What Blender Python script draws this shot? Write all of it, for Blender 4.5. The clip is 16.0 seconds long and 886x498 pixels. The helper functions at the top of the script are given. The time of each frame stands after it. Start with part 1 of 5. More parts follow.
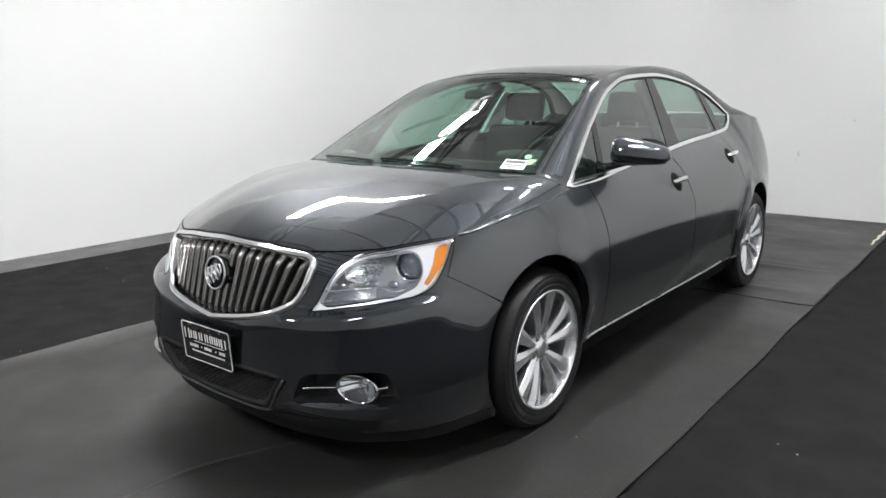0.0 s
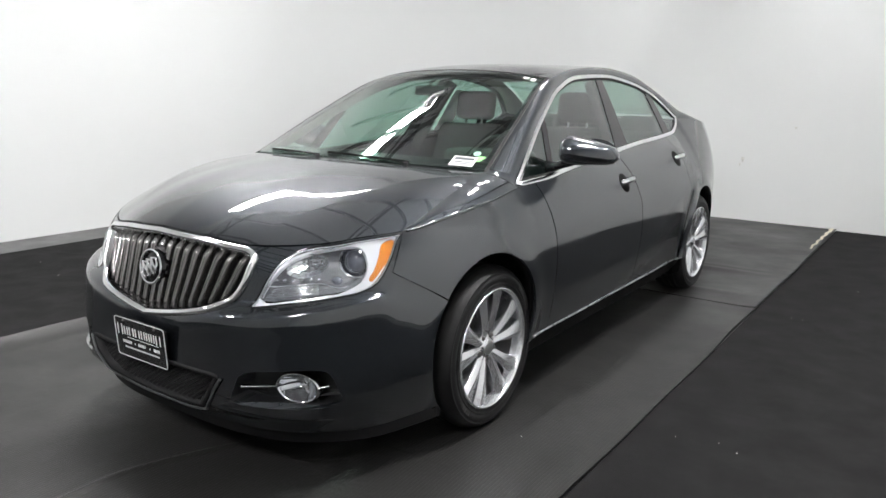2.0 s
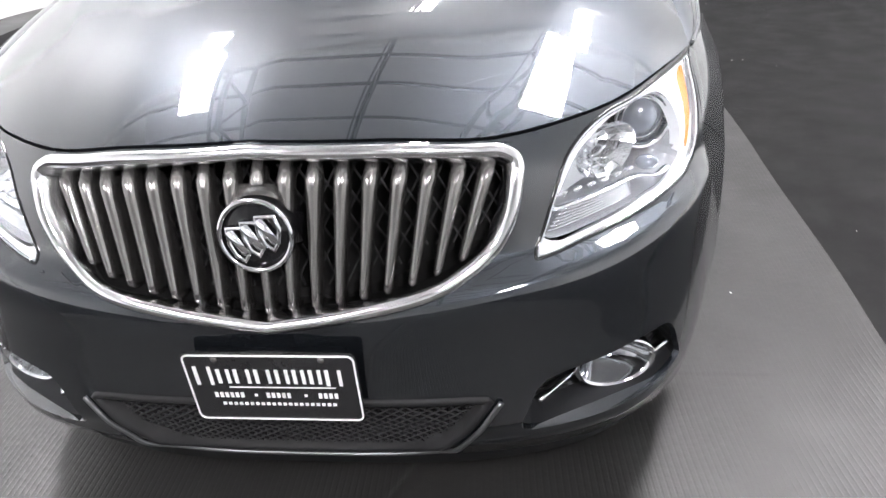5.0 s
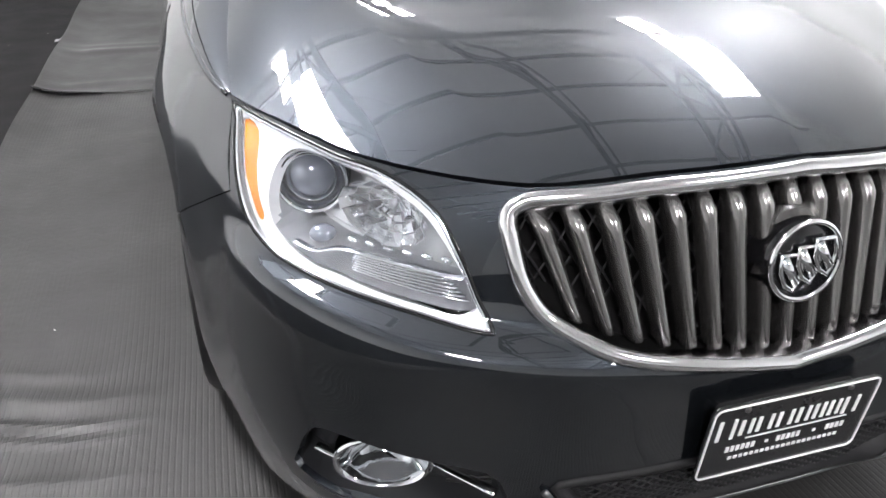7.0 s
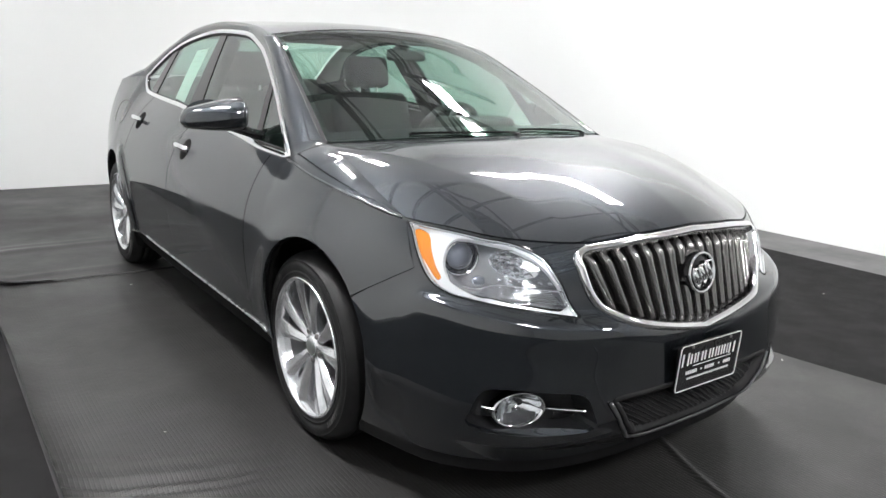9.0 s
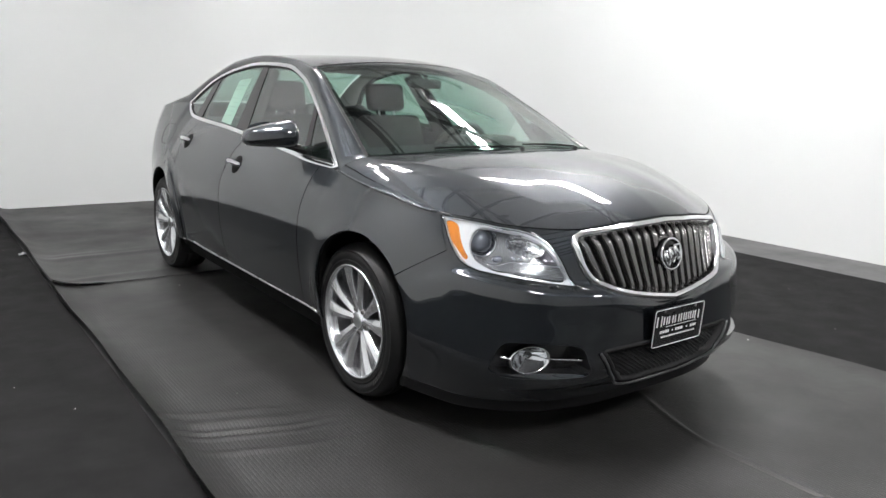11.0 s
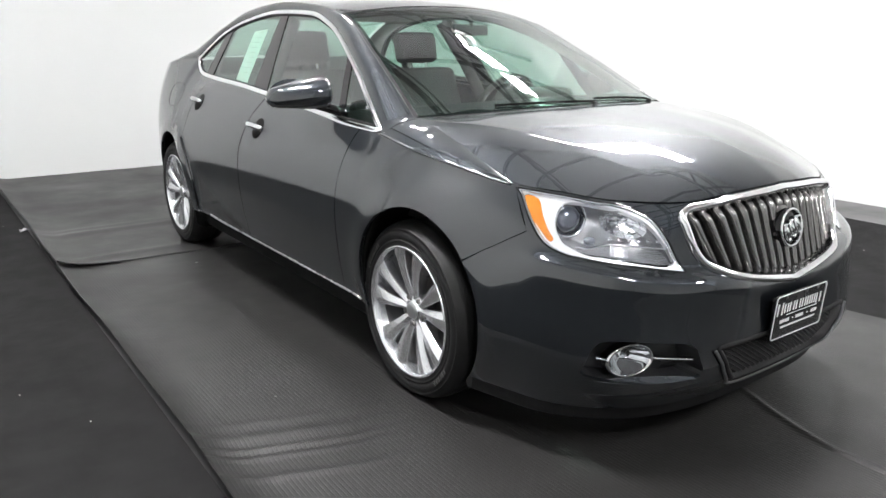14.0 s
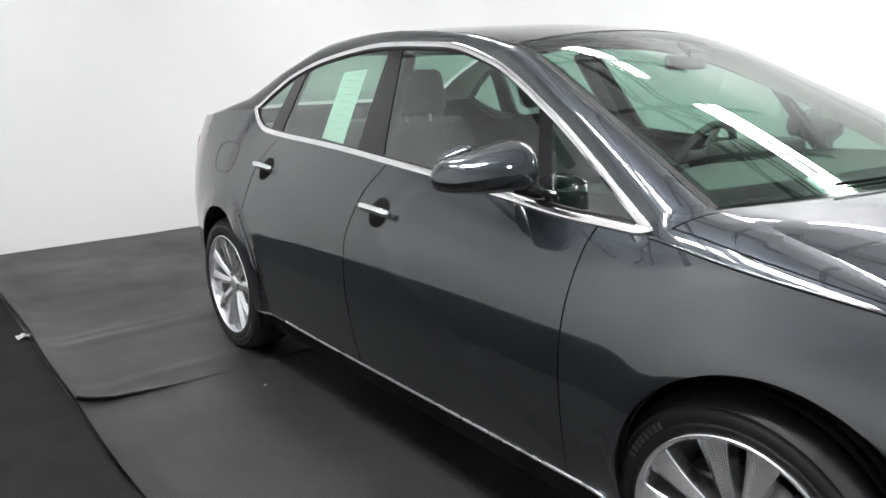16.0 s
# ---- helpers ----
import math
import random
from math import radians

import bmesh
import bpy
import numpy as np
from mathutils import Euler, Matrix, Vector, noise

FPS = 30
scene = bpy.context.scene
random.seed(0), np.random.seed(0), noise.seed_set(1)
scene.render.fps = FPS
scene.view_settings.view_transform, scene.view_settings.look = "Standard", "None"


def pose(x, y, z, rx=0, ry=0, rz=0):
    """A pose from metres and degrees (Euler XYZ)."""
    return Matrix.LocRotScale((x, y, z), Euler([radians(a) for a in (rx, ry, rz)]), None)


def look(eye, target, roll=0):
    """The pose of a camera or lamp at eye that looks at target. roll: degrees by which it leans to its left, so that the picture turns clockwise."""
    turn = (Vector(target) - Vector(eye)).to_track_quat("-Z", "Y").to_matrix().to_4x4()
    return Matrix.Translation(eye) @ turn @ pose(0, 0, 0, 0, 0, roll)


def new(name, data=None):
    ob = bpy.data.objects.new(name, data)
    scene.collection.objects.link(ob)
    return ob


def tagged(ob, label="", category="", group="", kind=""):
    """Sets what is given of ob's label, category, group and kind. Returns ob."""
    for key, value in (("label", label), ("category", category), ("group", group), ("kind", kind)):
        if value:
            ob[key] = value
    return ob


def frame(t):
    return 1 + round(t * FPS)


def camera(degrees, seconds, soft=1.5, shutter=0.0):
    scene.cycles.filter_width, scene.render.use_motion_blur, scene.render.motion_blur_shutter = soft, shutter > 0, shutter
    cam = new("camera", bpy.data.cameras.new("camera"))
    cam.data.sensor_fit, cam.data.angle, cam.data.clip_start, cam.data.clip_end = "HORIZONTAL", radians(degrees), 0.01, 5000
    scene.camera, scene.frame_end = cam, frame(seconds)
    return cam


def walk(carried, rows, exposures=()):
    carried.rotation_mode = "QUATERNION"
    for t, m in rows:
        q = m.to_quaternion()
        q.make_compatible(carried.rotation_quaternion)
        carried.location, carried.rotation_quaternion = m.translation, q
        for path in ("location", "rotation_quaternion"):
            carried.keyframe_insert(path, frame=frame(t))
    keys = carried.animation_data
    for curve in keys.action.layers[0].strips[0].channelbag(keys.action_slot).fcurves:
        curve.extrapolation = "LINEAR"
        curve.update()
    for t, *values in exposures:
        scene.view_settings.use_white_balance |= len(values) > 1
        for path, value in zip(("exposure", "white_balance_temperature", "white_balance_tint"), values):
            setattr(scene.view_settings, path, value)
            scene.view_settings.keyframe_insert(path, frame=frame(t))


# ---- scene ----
cam = camera(62.0, 16.0)
PATH = [
    (0, (2.3, -2.442, 1.348), (1.077, -0.917, 0.928), -0.8),
    (0.5, (2.324, -2.468, 1.346), (1.147, -0.905, 0.931), -0.3),
    (1, (2.326, -2.473, 1.347), (1.132, -0.921, 0.941), -0.0),
    (1.5, (2.346, -2.448, 1.34), (1.168, -0.876, 0.965), -0.0),
    (2, (2.292, -2.395, 1.326), (1.172, -0.792, 0.906), 0.8),
    (2.5, (2.042, -2.372, 1.298), (1.033, -0.707, 0.84), -0.7),
    (3, (1.781, -2.34, 1.293), (0.839, -0.659, 0.759), -0.9),
    (3.2, (1.667, -2.285, 1.262), (0.75, -0.607, 0.678), -1.2),
    (5.3, (0.244, -1.885, 1.247), (0.153, -0.163, 0.235), -2.2),
    (5.5, (0.119, -1.878, 1.234), (0.126, -0.129, 0.264), -0.3),
    (6, (-0.249, -1.85, 1.266), (0.066, -0.15, 0.26), 0.4),
    (6.5, (-0.524, -1.705, 1.206), (0.019, -0.051, 0.221), 1.4),
    (7, (-0.768, -1.619, 1.229), (-0.237, 0.034, 0.237), 1.4),
    (7.5, (-1.099, -1.694, 1.244), (-0.242, -0.097, 0.399), 0.4),
    (8, (-1.38, -1.853, 1.245), (-0.411, -0.259, 0.523), -0.3),
    (8.5, (-1.629, -2.045, 1.275), (-0.617, -0.432, 0.663), 1.3),
    (9, (-1.883, -2.191, 1.274), (-0.746, -0.616, 0.798), 2.0),
    (9.2, (-2.014, -2.252, 1.223), (-0.854, -0.682, 0.786), 1.2),
    (11.5, (-2.335, -2.63, 1.3), (-1.175, -1.055, 0.884), 1.7),
    (12, (-2.338, -2.609, 1.303), (-1.168, -1.045, 0.87), 1.5),
    (12.5, (-2.352, -2.582, 1.302), (-1.164, -1.031, 0.875), 1.6),
    (13, (-2.372, -2.509, 1.298), (-1.17, -0.97, 0.869), 1.3),
    (13.5, (-2.363, -2.382, 1.29), (-1.234, -0.804, 0.806), 1.3),
    (14, (-2.24, -2.103, 1.271), (-1.107, -0.547, 0.73), 0.2),
    (14.5, (-2.216, -1.804, 1.289), (-1.102, -0.229, 0.762), 2.3),
    (15, (-2.234, -1.453, 1.312), (-1.044, 0.086, 0.848), 0.1),
    (15.5, (-2.204, -1.093, 1.294), (-0.96, 0.415, 0.872), 0.0),
    (16, (-2.159, -0.715, 1.312), (-0.973, 0.826, 0.847), -1.5),
]
EXPOSURES = [(0.0, 0.18, 6500, 10), (2.0, 0.22, 6500, 10), (3.2, 0.46, 6500, 11), (5.3, 1.28, 6450, 14), (6.0, 1.25, 6450, 14), (7.0, 0.98, 6450, 13), (7.5, 0.88, 6500, 11), (8.0, 0.80, 6500, 10), (8.5, 0.80, 6500, 10),
             (9.2, 0.46, 6500, 10), (11.5, 0.27, 6500, 10), (13.3, 0.33, 6500, 10), (14.0, 0.65, 6500, 10), (14.5, 0.75, 6500, 10), (15.0, 0.65, 6500, 10), (15.5, 0.54, 6500, 10), (16.0, 0.52, 6500, 10)]
walk(cam, [(t, look(eye, target, roll)) for t, eye, target, roll in PATH], EXPOSURES)

# ---- light ----
world = bpy.data.worlds.new("world")
scene.world = world
world.use_nodes = True
world.node_tree.nodes["Background"].inputs[0].default_value = (0.8, 0.85, 0.9, 1)
world.node_tree.nodes["Background"].inputs[1].default_value = 0.05
scene.view_settings.exposure = 0.0


# ---- materials ----
def mat(name, color, rough=0.5, metal=0.0, coat=0.0, spec=0.5, bump=0.0, scale=60.0, vary=0.0, vscale=3.0, stretch=(1, 1, 1), **more):
    m = bpy.data.materials.new(name)
    m.use_nodes = True
    nt = m.node_tree
    b = nt.nodes["Principled BSDF"]
    b.inputs["Base Color"].default_value = (*color, 1)
    b.inputs["Roughness"].default_value = rough
    b.inputs["Metallic"].default_value = metal
    b.inputs["Coat Weight"].default_value = coat
    b.inputs["Coat Roughness"].default_value = 0.02
    b.inputs["Specular IOR Level"].default_value = spec
    for key, value in more.items():
        b.inputs[key.replace("_", " ")].default_value = value
    if bump or vary:
        tc = nt.nodes.new("ShaderNodeTexCoord")
        mp = nt.nodes.new("ShaderNodeMapping")
        mp.inputs["Scale"].default_value = stretch
        nt.links.new(tc.outputs["Object"], mp.inputs[0])
    if bump:
        n = nt.nodes.new("ShaderNodeTexNoise")
        n.inputs["Scale"].default_value = scale
        n.inputs["Detail"].default_value = 6
        bp = nt.nodes.new("ShaderNodeBump")
        bp.inputs["Strength"].default_value = bump
        bp.inputs["Distance"].default_value = 0.002
        nt.links.new(mp.outputs[0], n.inputs["Vector"])
        nt.links.new(n.outputs[0], bp.inputs["Height"])
        nt.links.new(bp.outputs[0], b.inputs["Normal"])
    if vary:
        n2 = nt.nodes.new("ShaderNodeTexNoise")
        n2.inputs["Scale"].default_value = vscale
        n2.inputs["Detail"].default_value = 8
        n2.inputs["Roughness"].default_value = 0.6
        r = nt.nodes.new("ShaderNodeMapRange")
        r.inputs[1].default_value, r.inputs[2].default_value = 0.3, 0.7
        r.inputs[3].default_value, r.inputs[4].default_value = 1 - vary, 1 + vary
        mx = nt.nodes.new("ShaderNodeMix")
        mx.data_type, mx.blend_type = "RGBA", "MULTIPLY"
        mx.inputs[0].default_value = 1
        mx.inputs[6].default_value = (*color, 1)
        nt.links.new(mp.outputs[0], n2.inputs["Vector"])
        nt.links.new(n2.outputs[0], r.inputs[0])
        nt.links.new(r.outputs[0], mx.inputs[7])
        nt.links.new(mx.outputs[2], b.inputs["Base Color"])
        r2 = nt.nodes.new("ShaderNodeMapRange")
        r2.inputs[1].default_value, r2.inputs[2].default_value = 0.3, 0.7
        r2.inputs[3].default_value, r2.inputs[4].default_value = min(1, rough * (1 + vary)), rough * (1 - vary)
        nt.links.new(n2.outputs[0], r2.inputs[0])
        nt.links.new(r2.outputs[0], b.inputs["Roughness"])
    return m


def glass(name, color, rough=0.0, base=0.165):
    m = bpy.data.materials.new(name)
    m.use_nodes = True
    nt = m.node_tree
    nt.nodes.remove(nt.nodes["Principled BSDF"])
    out = nt.nodes["Material Output"]
    tr = nt.nodes.new("ShaderNodeBsdfTransparent")
    tr.inputs[0].default_value = (*color, 1)
    gl = nt.nodes.new("ShaderNodeBsdfGlossy")
    gl.inputs["Roughness"].default_value = rough
    lw = nt.nodes.new("ShaderNodeLayerWeight")
    lw.inputs[0].default_value = 0.5
    pw = nt.nodes.new("ShaderNodeMath")
    pw.operation = "POWER"
    pw.inputs[1].default_value = 5.0
    fr = nt.nodes.new("ShaderNodeMapRange")
    fr.inputs[3].default_value, fr.inputs[4].default_value = base, 1.0
    nt.links.new(lw.outputs["Facing"], pw.inputs[0])
    nt.links.new(pw.outputs[0], fr.inputs[0])
    mx = nt.nodes.new("ShaderNodeMixShader")
    nt.links.new(fr.outputs[0], mx.inputs[0])
    nt.links.new(tr.outputs[0], mx.inputs[1])
    nt.links.new(gl.outputs[0], mx.inputs[2])
    nt.links.new(mx.outputs[0], out.inputs[0])
    return m


def glow(name, color, strength):
    m = bpy.data.materials.new(name)
    m.use_nodes = True
    b = m.node_tree.nodes["Principled BSDF"]
    b.inputs["Emission Color"].default_value = (*color, 1)
    b.inputs["Emission Strength"].default_value = strength
    return m


PAINT = mat("grey_metallic_paint", (0.0195, 0.0236, 0.0292), 0.44, 0.9, 1.0, bump=0.010, scale=900, Coat_IOR=1.82)
CHROME = mat("chrome", (0.82, 0.83, 0.84), 0.06, 1.0, vary=0.05, vscale=20)
TRIM = mat("polished_trim", (0.90, 0.90, 0.91), 0.15, 1.0, vary=0.04, vscale=20)
SATIN = mat("satin_silver", (0.55, 0.56, 0.57), 0.28, 1.0, vary=0.08, vscale=12)
BLACK = mat("black_plastic", (0.010, 0.010, 0.011), 0.6, spec=0.3, bump=0.15, scale=300, vary=0.15)
GLOSSBLACK = mat("gloss_black", (0.008, 0.008, 0.009), 0.08, vary=0.2)
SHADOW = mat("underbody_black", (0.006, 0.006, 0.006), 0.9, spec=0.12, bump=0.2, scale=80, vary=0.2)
TYRE = mat("tyre_rubber", (0.0095, 0.0095, 0.010), 0.55, spec=0.30, bump=0.2, scale=200, vary=0.2, vscale=8)
SIDELETTER = mat("letter_rubber", (0.040, 0.039, 0.038), 0.7, bump=0.3, scale=200, vary=0.4, vscale=60)
RIM = mat("silver_alloy", (0.70, 0.71, 0.73), 0.24, 0.88, coat=0.3, vary=0.05, vscale=15)
RIMSHADE = mat("alloy_shaded", (0.24, 0.24, 0.25), 0.45, 0.7, vary=0.1)
STEEL = mat("brake_steel", (0.20, 0.195, 0.19), 0.4, 1.0, vary=0.15, vscale=20)
WALL = mat("white_wall_paint", (0.715, 0.73, 0.726), 0.7, bump=0.05, scale=40, vary=0.012, vscale=0.6)
CEIL = mat("ceiling_deck", (0.62, 0.625, 0.63), 0.8, bump=0.1, scale=30, vary=0.03)
GLASS = glass("tinted_glass", (0.64, 0.86, 0.76))
SIDEGLASS = glass("side_window_glass", (0.50, 0.69, 0.61), base=0.22)
CLEAR = glass("clear_lens", (0.97, 0.98, 0.99), base=0.05)


# ---- helpers for building ----
def obj(name, bm, material, parent=None, label="", smooth=False):
    me = bpy.data.meshes.new(name)
    bm.to_mesh(me)
    bm.free()
    ob = new(name, me)
    for m in material if isinstance(material, (list, tuple)) else [material]:
        me.materials.append(m)
    if smooth:
        me.polygons.foreach_set("use_smooth", [True] * len(me.polygons))
    ob.parent = parent
    return tagged(ob, label)


part = obj


def box(bm, x0, x1, y0, y1, z0, z1, bevel=0.0, m=None):
    mm = Matrix.Translation(((x0 + x1) / 2, (y0 + y1) / 2, (z0 + z1) / 2)) @ Matrix.Diagonal((x1 - x0, y1 - y0, z1 - z0, 1))
    r = bmesh.ops.create_cube(bm, size=1, matrix=(m @ mm) if m else mm)
    if bevel:
        es = list({e for v in r["verts"] for e in v.link_edges})
        bmesh.ops.bevel(bm, geom=es, offset=bevel, segments=2, profile=0.5, affect="EDGES")
    return bm


def solid(name, dims, material, parent=None, label="", bevel=0.0):
    return obj(name, box(bmesh.new(), *dims, bevel=bevel), material, parent, label)


def tube(bm, pts, radius, n=8, closed=False, flat=None):
    """A tube along points; flat: a half-size pair (across, up) in place of the radius."""
    pts = [Vector(p) for p in pts]
    rings, last = [], None
    for i, p in enumerate(pts):
        a = pts[i - 1] if (i or closed) else p
        b = pts[(i + 1) % len(pts)] if (i < len(pts) - 1 or closed) else p
        d = (b - a).normalized()
        u = last - d * last.dot(d) if last else d.orthogonal()
        if not last and abs(d.z) < 0.95:
            u = Vector((0, 0, 1)) - d * d.z
        u.normalize()
        last = u
        w = d.cross(u)
        ru, rw = flat or (radius, radius)
        rings.append([bm.verts.new(p + u * ru * math.cos(2 * math.pi * k / n) + w * rw * math.sin(2 * math.pi * k / n)) for k in range(n)])
    for i in range(len(rings) - (0 if closed else 1)):
        r, q = rings[i], rings[(i + 1) % len(rings)]
        for k in range(n):
            bm.faces.new((r[k], r[(k + 1) % n], q[(k + 1) % n], q[k]))
    if not closed:
        bm.faces.new(rings[0][::-1])
        bm.faces.new(rings[-1])
    return bm


def lathe(bm, profile, n=48, axis="x", center=(0, 0, 0)):
    """Turns (r, h) round the x axis."""
    rings = []
    for r, h in profile:
        rings.append([bm.verts.new((center[0] + h, center[1] + r * math.cos(2 * math.pi * k / n), center[2] + r * math.sin(2 * math.pi * k / n))) for k in range(n)])
    for a, b in zip(rings, rings[1:]):
        for k in range(n):
            bm.faces.new((a[k], a[(k + 1) % n], b[(k + 1) % n], b[k]))
    return bm


# ---- the studio ----
MAT_L, MAT_R, BACK, WALL_L, WALL_R, FRONT, HIGH, DROP = 1.35, -1.65, 5.87, 4.10, -4.42, -9.0, 5.6, -0.012

FLOORMAT = mat("ribbed_rubber_mat", (0.0168, 0.0164, 0.0160), 0.47, spec=0.42, vary=0.28, vscale=1.1)
nt = FLOORMAT.node_tree
tc = next(n for n in nt.nodes if n.bl_idname == "ShaderNodeTexCoord")
grain = nt.nodes.new("ShaderNodeTexNoise")
grain.inputs["Scale"].default_value = 45
grain.inputs["Detail"].default_value = 8
nt.links.new(tc.outputs["Object"], grain.inputs["Vector"])
b2 = nt.nodes.new("ShaderNodeBump")
b2.inputs["Strength"].default_value, b2.inputs["Distance"].default_value = 0.25, 0.004
nt.links.new(grain.outputs[0], b2.inputs["Height"])
nt.links.new(b2.outputs[0], nt.nodes["Principled BSDF"].inputs["Normal"])
CARPET = mat("black_carpet", (0.0132, 0.0130, 0.0134), 0.95, spec=0.1, bump=0.4, scale=500, vary=0.12, vscale=5)
GREYSTRIP = mat("grey_floor", (0.09, 0.09, 0.09), 0.55, bump=0.2, scale=40, vary=0.2, vscale=2)

floor = tagged(solid("floor", (WALL_R - 0.3, WALL_L + 0.3, FRONT - 0.3, BACK + 0.3, -0.3, DROP), GREYSTRIP), "grey concrete studio floor along the walls", "floor", kind="structure")
COVE = 1.6
for nm, d in (("wall_back", (WALL_R + COVE, WALL_L - COVE, BACK, BACK + 0.2, DROP, HIGH)), ("wall_front", (WALL_R - 0.3, WALL_L + 0.3, FRONT - 0.2, FRONT, DROP, HIGH)),
              ("wall_left", (WALL_L, WALL_L + 0.2, FRONT, BACK - COVE, DROP, HIGH)), ("wall_right", (WALL_R - 0.2, WALL_R, FRONT, BACK - COVE, DROP, HIGH))):
    tagged(solid(nm, d, WALL), "plain white painted studio wall", "wall", kind="structure")
# the two rear corners are rounded coves
for nm, wx, sx in (("wall_corner_left", WALL_L, 1), ("wall_corner_right", WALL_R, -1)):
    bm = bmesh.new()
    cx, cy = wx - sx * COVE, BACK - COVE
    ring = [[bm.verts.new((cx + sx * r * math.cos(a), cy + r * math.sin(a), z)) for r, z in ((COVE, DROP), (COVE, HIGH), (COVE + 0.2, HIGH), (COVE + 0.2, DROP))] for a in [math.pi / 2 * i / 32 for i in range(33)]]
    for a, b in zip(ring, ring[1:]):
        for k in range(4):
            bm.faces.new((a[k], a[(k + 1) % 4], b[(k + 1) % 4], b[k]))
    bm.faces.new(ring[0])
    bm.faces.new(ring[-1])
    bmesh.ops.recalc_face_normals(bm, faces=bm.faces[:])
    wc = obj(nm, bm, WALL, smooth=True)
    wc.data.set_sharp_from_angle(angle=0.6)
    tagged(wc, "white painted curved corner of the studio wall", "wall", kind="structure")
tagged(solid("ceiling", (WALL_R - 0.3, WALL_L + 0.3, FRONT - 0.3, BACK + 0.3, HIGH, HIGH + 0.2), CEIL), "grey ceiling deck above open steel trusses", "ceiling", kind="structure")
for x0, x1 in ((MAT_L, 3.42), (-3.90, MAT_R)):
    tagged(solid("carpet_runner", (x0, x1, FRONT + 0.5, BACK - 0.01, DROP, DROP + 0.012), CARPET), "matt black carpet runner beside the rubber mat", "carpet", "carpet runners", "structure")


def mat_height(x, y, seam):
    """The mat lies a little wavy and curls up along its side edges."""
    e = min(abs(x - MAT_L), abs(x - MAT_R))
    z = 0.004 + (0.042 if x < 0 else 0.008) * max(0, 1 - e / 0.16) ** 2
    under = max(0.0, min(1.0, (abs(x) - 0.95) / 0.2)) if -0.4 < y < 3.1 else max(0.0, min(1.0, e / 0.3))
    z += 0.003 * under * (noise.noise(Vector((x * 1.6, y * 2.2, 0))) + 0.5 * noise.noise(Vector((x * 4, y * 5, 3))))
    if seam:
        # folds that run across behind the seam
        for yf, w, h in ((2.62, 0.05, 0.008), (3.30, 0.06, 0.012), (3.42, 0.05, 0.006)):
            z += h * math.exp(-((y - yf - 0.12 * (x + 0.3) * 0.4) / w) ** 2) * (0.6 + 0.4 * math.sin(x * 3)) * min(1, e / 0.2)
    else:
        # ridges near the front wheels
        for yf, w, h in ((-0.045, 0.018, 0.011), (-0.095, 0.016, 0.006), (0.045, 0.035, 0.009), (-0.22, 0.022, 0.006), (0.15, 0.03, 0.004)):
            z += h * math.exp(-((y - yf + 0.22 * (x + 1.6) + 0.02 * math.sin(x * 9)) / w) ** 2) * max(0, min(1, (-x - 0.98) / 0.3))
        z += 0.007 * math.exp(-((x - 0.03 - 0.5 * max(0, y + 1.15) ** 1.4) / 0.013) ** 2) * max(0, min(1, (-y - 0.62) / 0.15))
    return z


def mat_sheet(y0, y1, lift, label, seam):
    """One length of the mat; the front one carries lengthwise ribs, each with a flat land and a narrow groove."""
    cx = np.linspace(MAT_R, MAT_L, 261)
    if seam:
        ys = [y0 + (y1 - y0) * j / 240 for j in range(241)]
        xs, groove = cx, np.zeros(261)
    else:
        ys = [y0 + (-1.6 - y0) * j / 50 for j in range(50)] + [-1.6 + 2.4 * j / 200 for j in range(200)] + [0.8 + (y1 - 0.8) * j / 45 for j in range(46)]
        n = int((MAT_L - MAT_R) / RIB)
        xs = np.array([MAT_R + (k + f) * RIB for k in range(n) for f in (0.0, 0.58, 0.70, 0.88)] + [MAT_L])
        groove = np.array([d for k in range(n) for d in (0.0, 0.0, 1.0, 1.0)] + [0.0]) * RIB_DEEP
    verts = []
    for y in ys:
        z = np.array([mat_height(x, y, seam) for x in cx]) + lift
        if seam:
            z += 0.022 * max(0, 1 - (y - y0) / 0.10) ** 2 * np.clip((-cx - 1.25) / 0.3, 0, 1)
        z = np.interp(xs, cx, z) - groove
        sway = 0.006 * math.sin(y * 2.1) + 0.004 * math.sin(y * 5.3 + 1)
        dy = 0.02 * np.sin(xs * 2.6) if (seam and y == y0) else np.zeros(len(xs))
        # the front length spreads a little on the left
        t = 0.0 if seam else min(1.0, max(0.0, -0.2 - y))
        flare = 0.085 * t * t * (3 - 2 * t)
        verts += [(x + sway + flare * max(0.0, x / MAT_L), y + d, h) for x, d, h in zip(xs.tolist(), dy.tolist(), z.tolist())]
    n, m = len(xs), len(ys)
    faces = [(j * n + i, j * n + i + 1, (j + 1) * n + i + 1, (j + 1) * n + i) for j in range(m - 1) for i in range(n - 1)]
    # a folded edge gives the sheet its thickness
    edge = [i for i in range(n)] + [j * n + n - 1 for j in range(1, m)] + [(m - 1) * n + i for i in range(n - 2, -1, -1)] + [j * n for j in range(m - 2, 0, -1)]
    base = len(verts)
    verts += [(verts[i][0], verts[i][1], verts[i][2] - 0.006) for i in edge]
    for k in range(len(edge)):
        q = (k + 1) % len(edge)
        faces.append((edge[q], edge[k], base + k, base + q))
    me = bpy.data.meshes.new("rubber_mat")
    me.from_pydata(verts, [], faces)
    me.materials.append(FLOORMAT)
    me.polygons.foreach_set("use_smooth", [seam] * len(me.polygons))
    return tagged(new("rubber_mat", me), label, "mat", kind="structure")


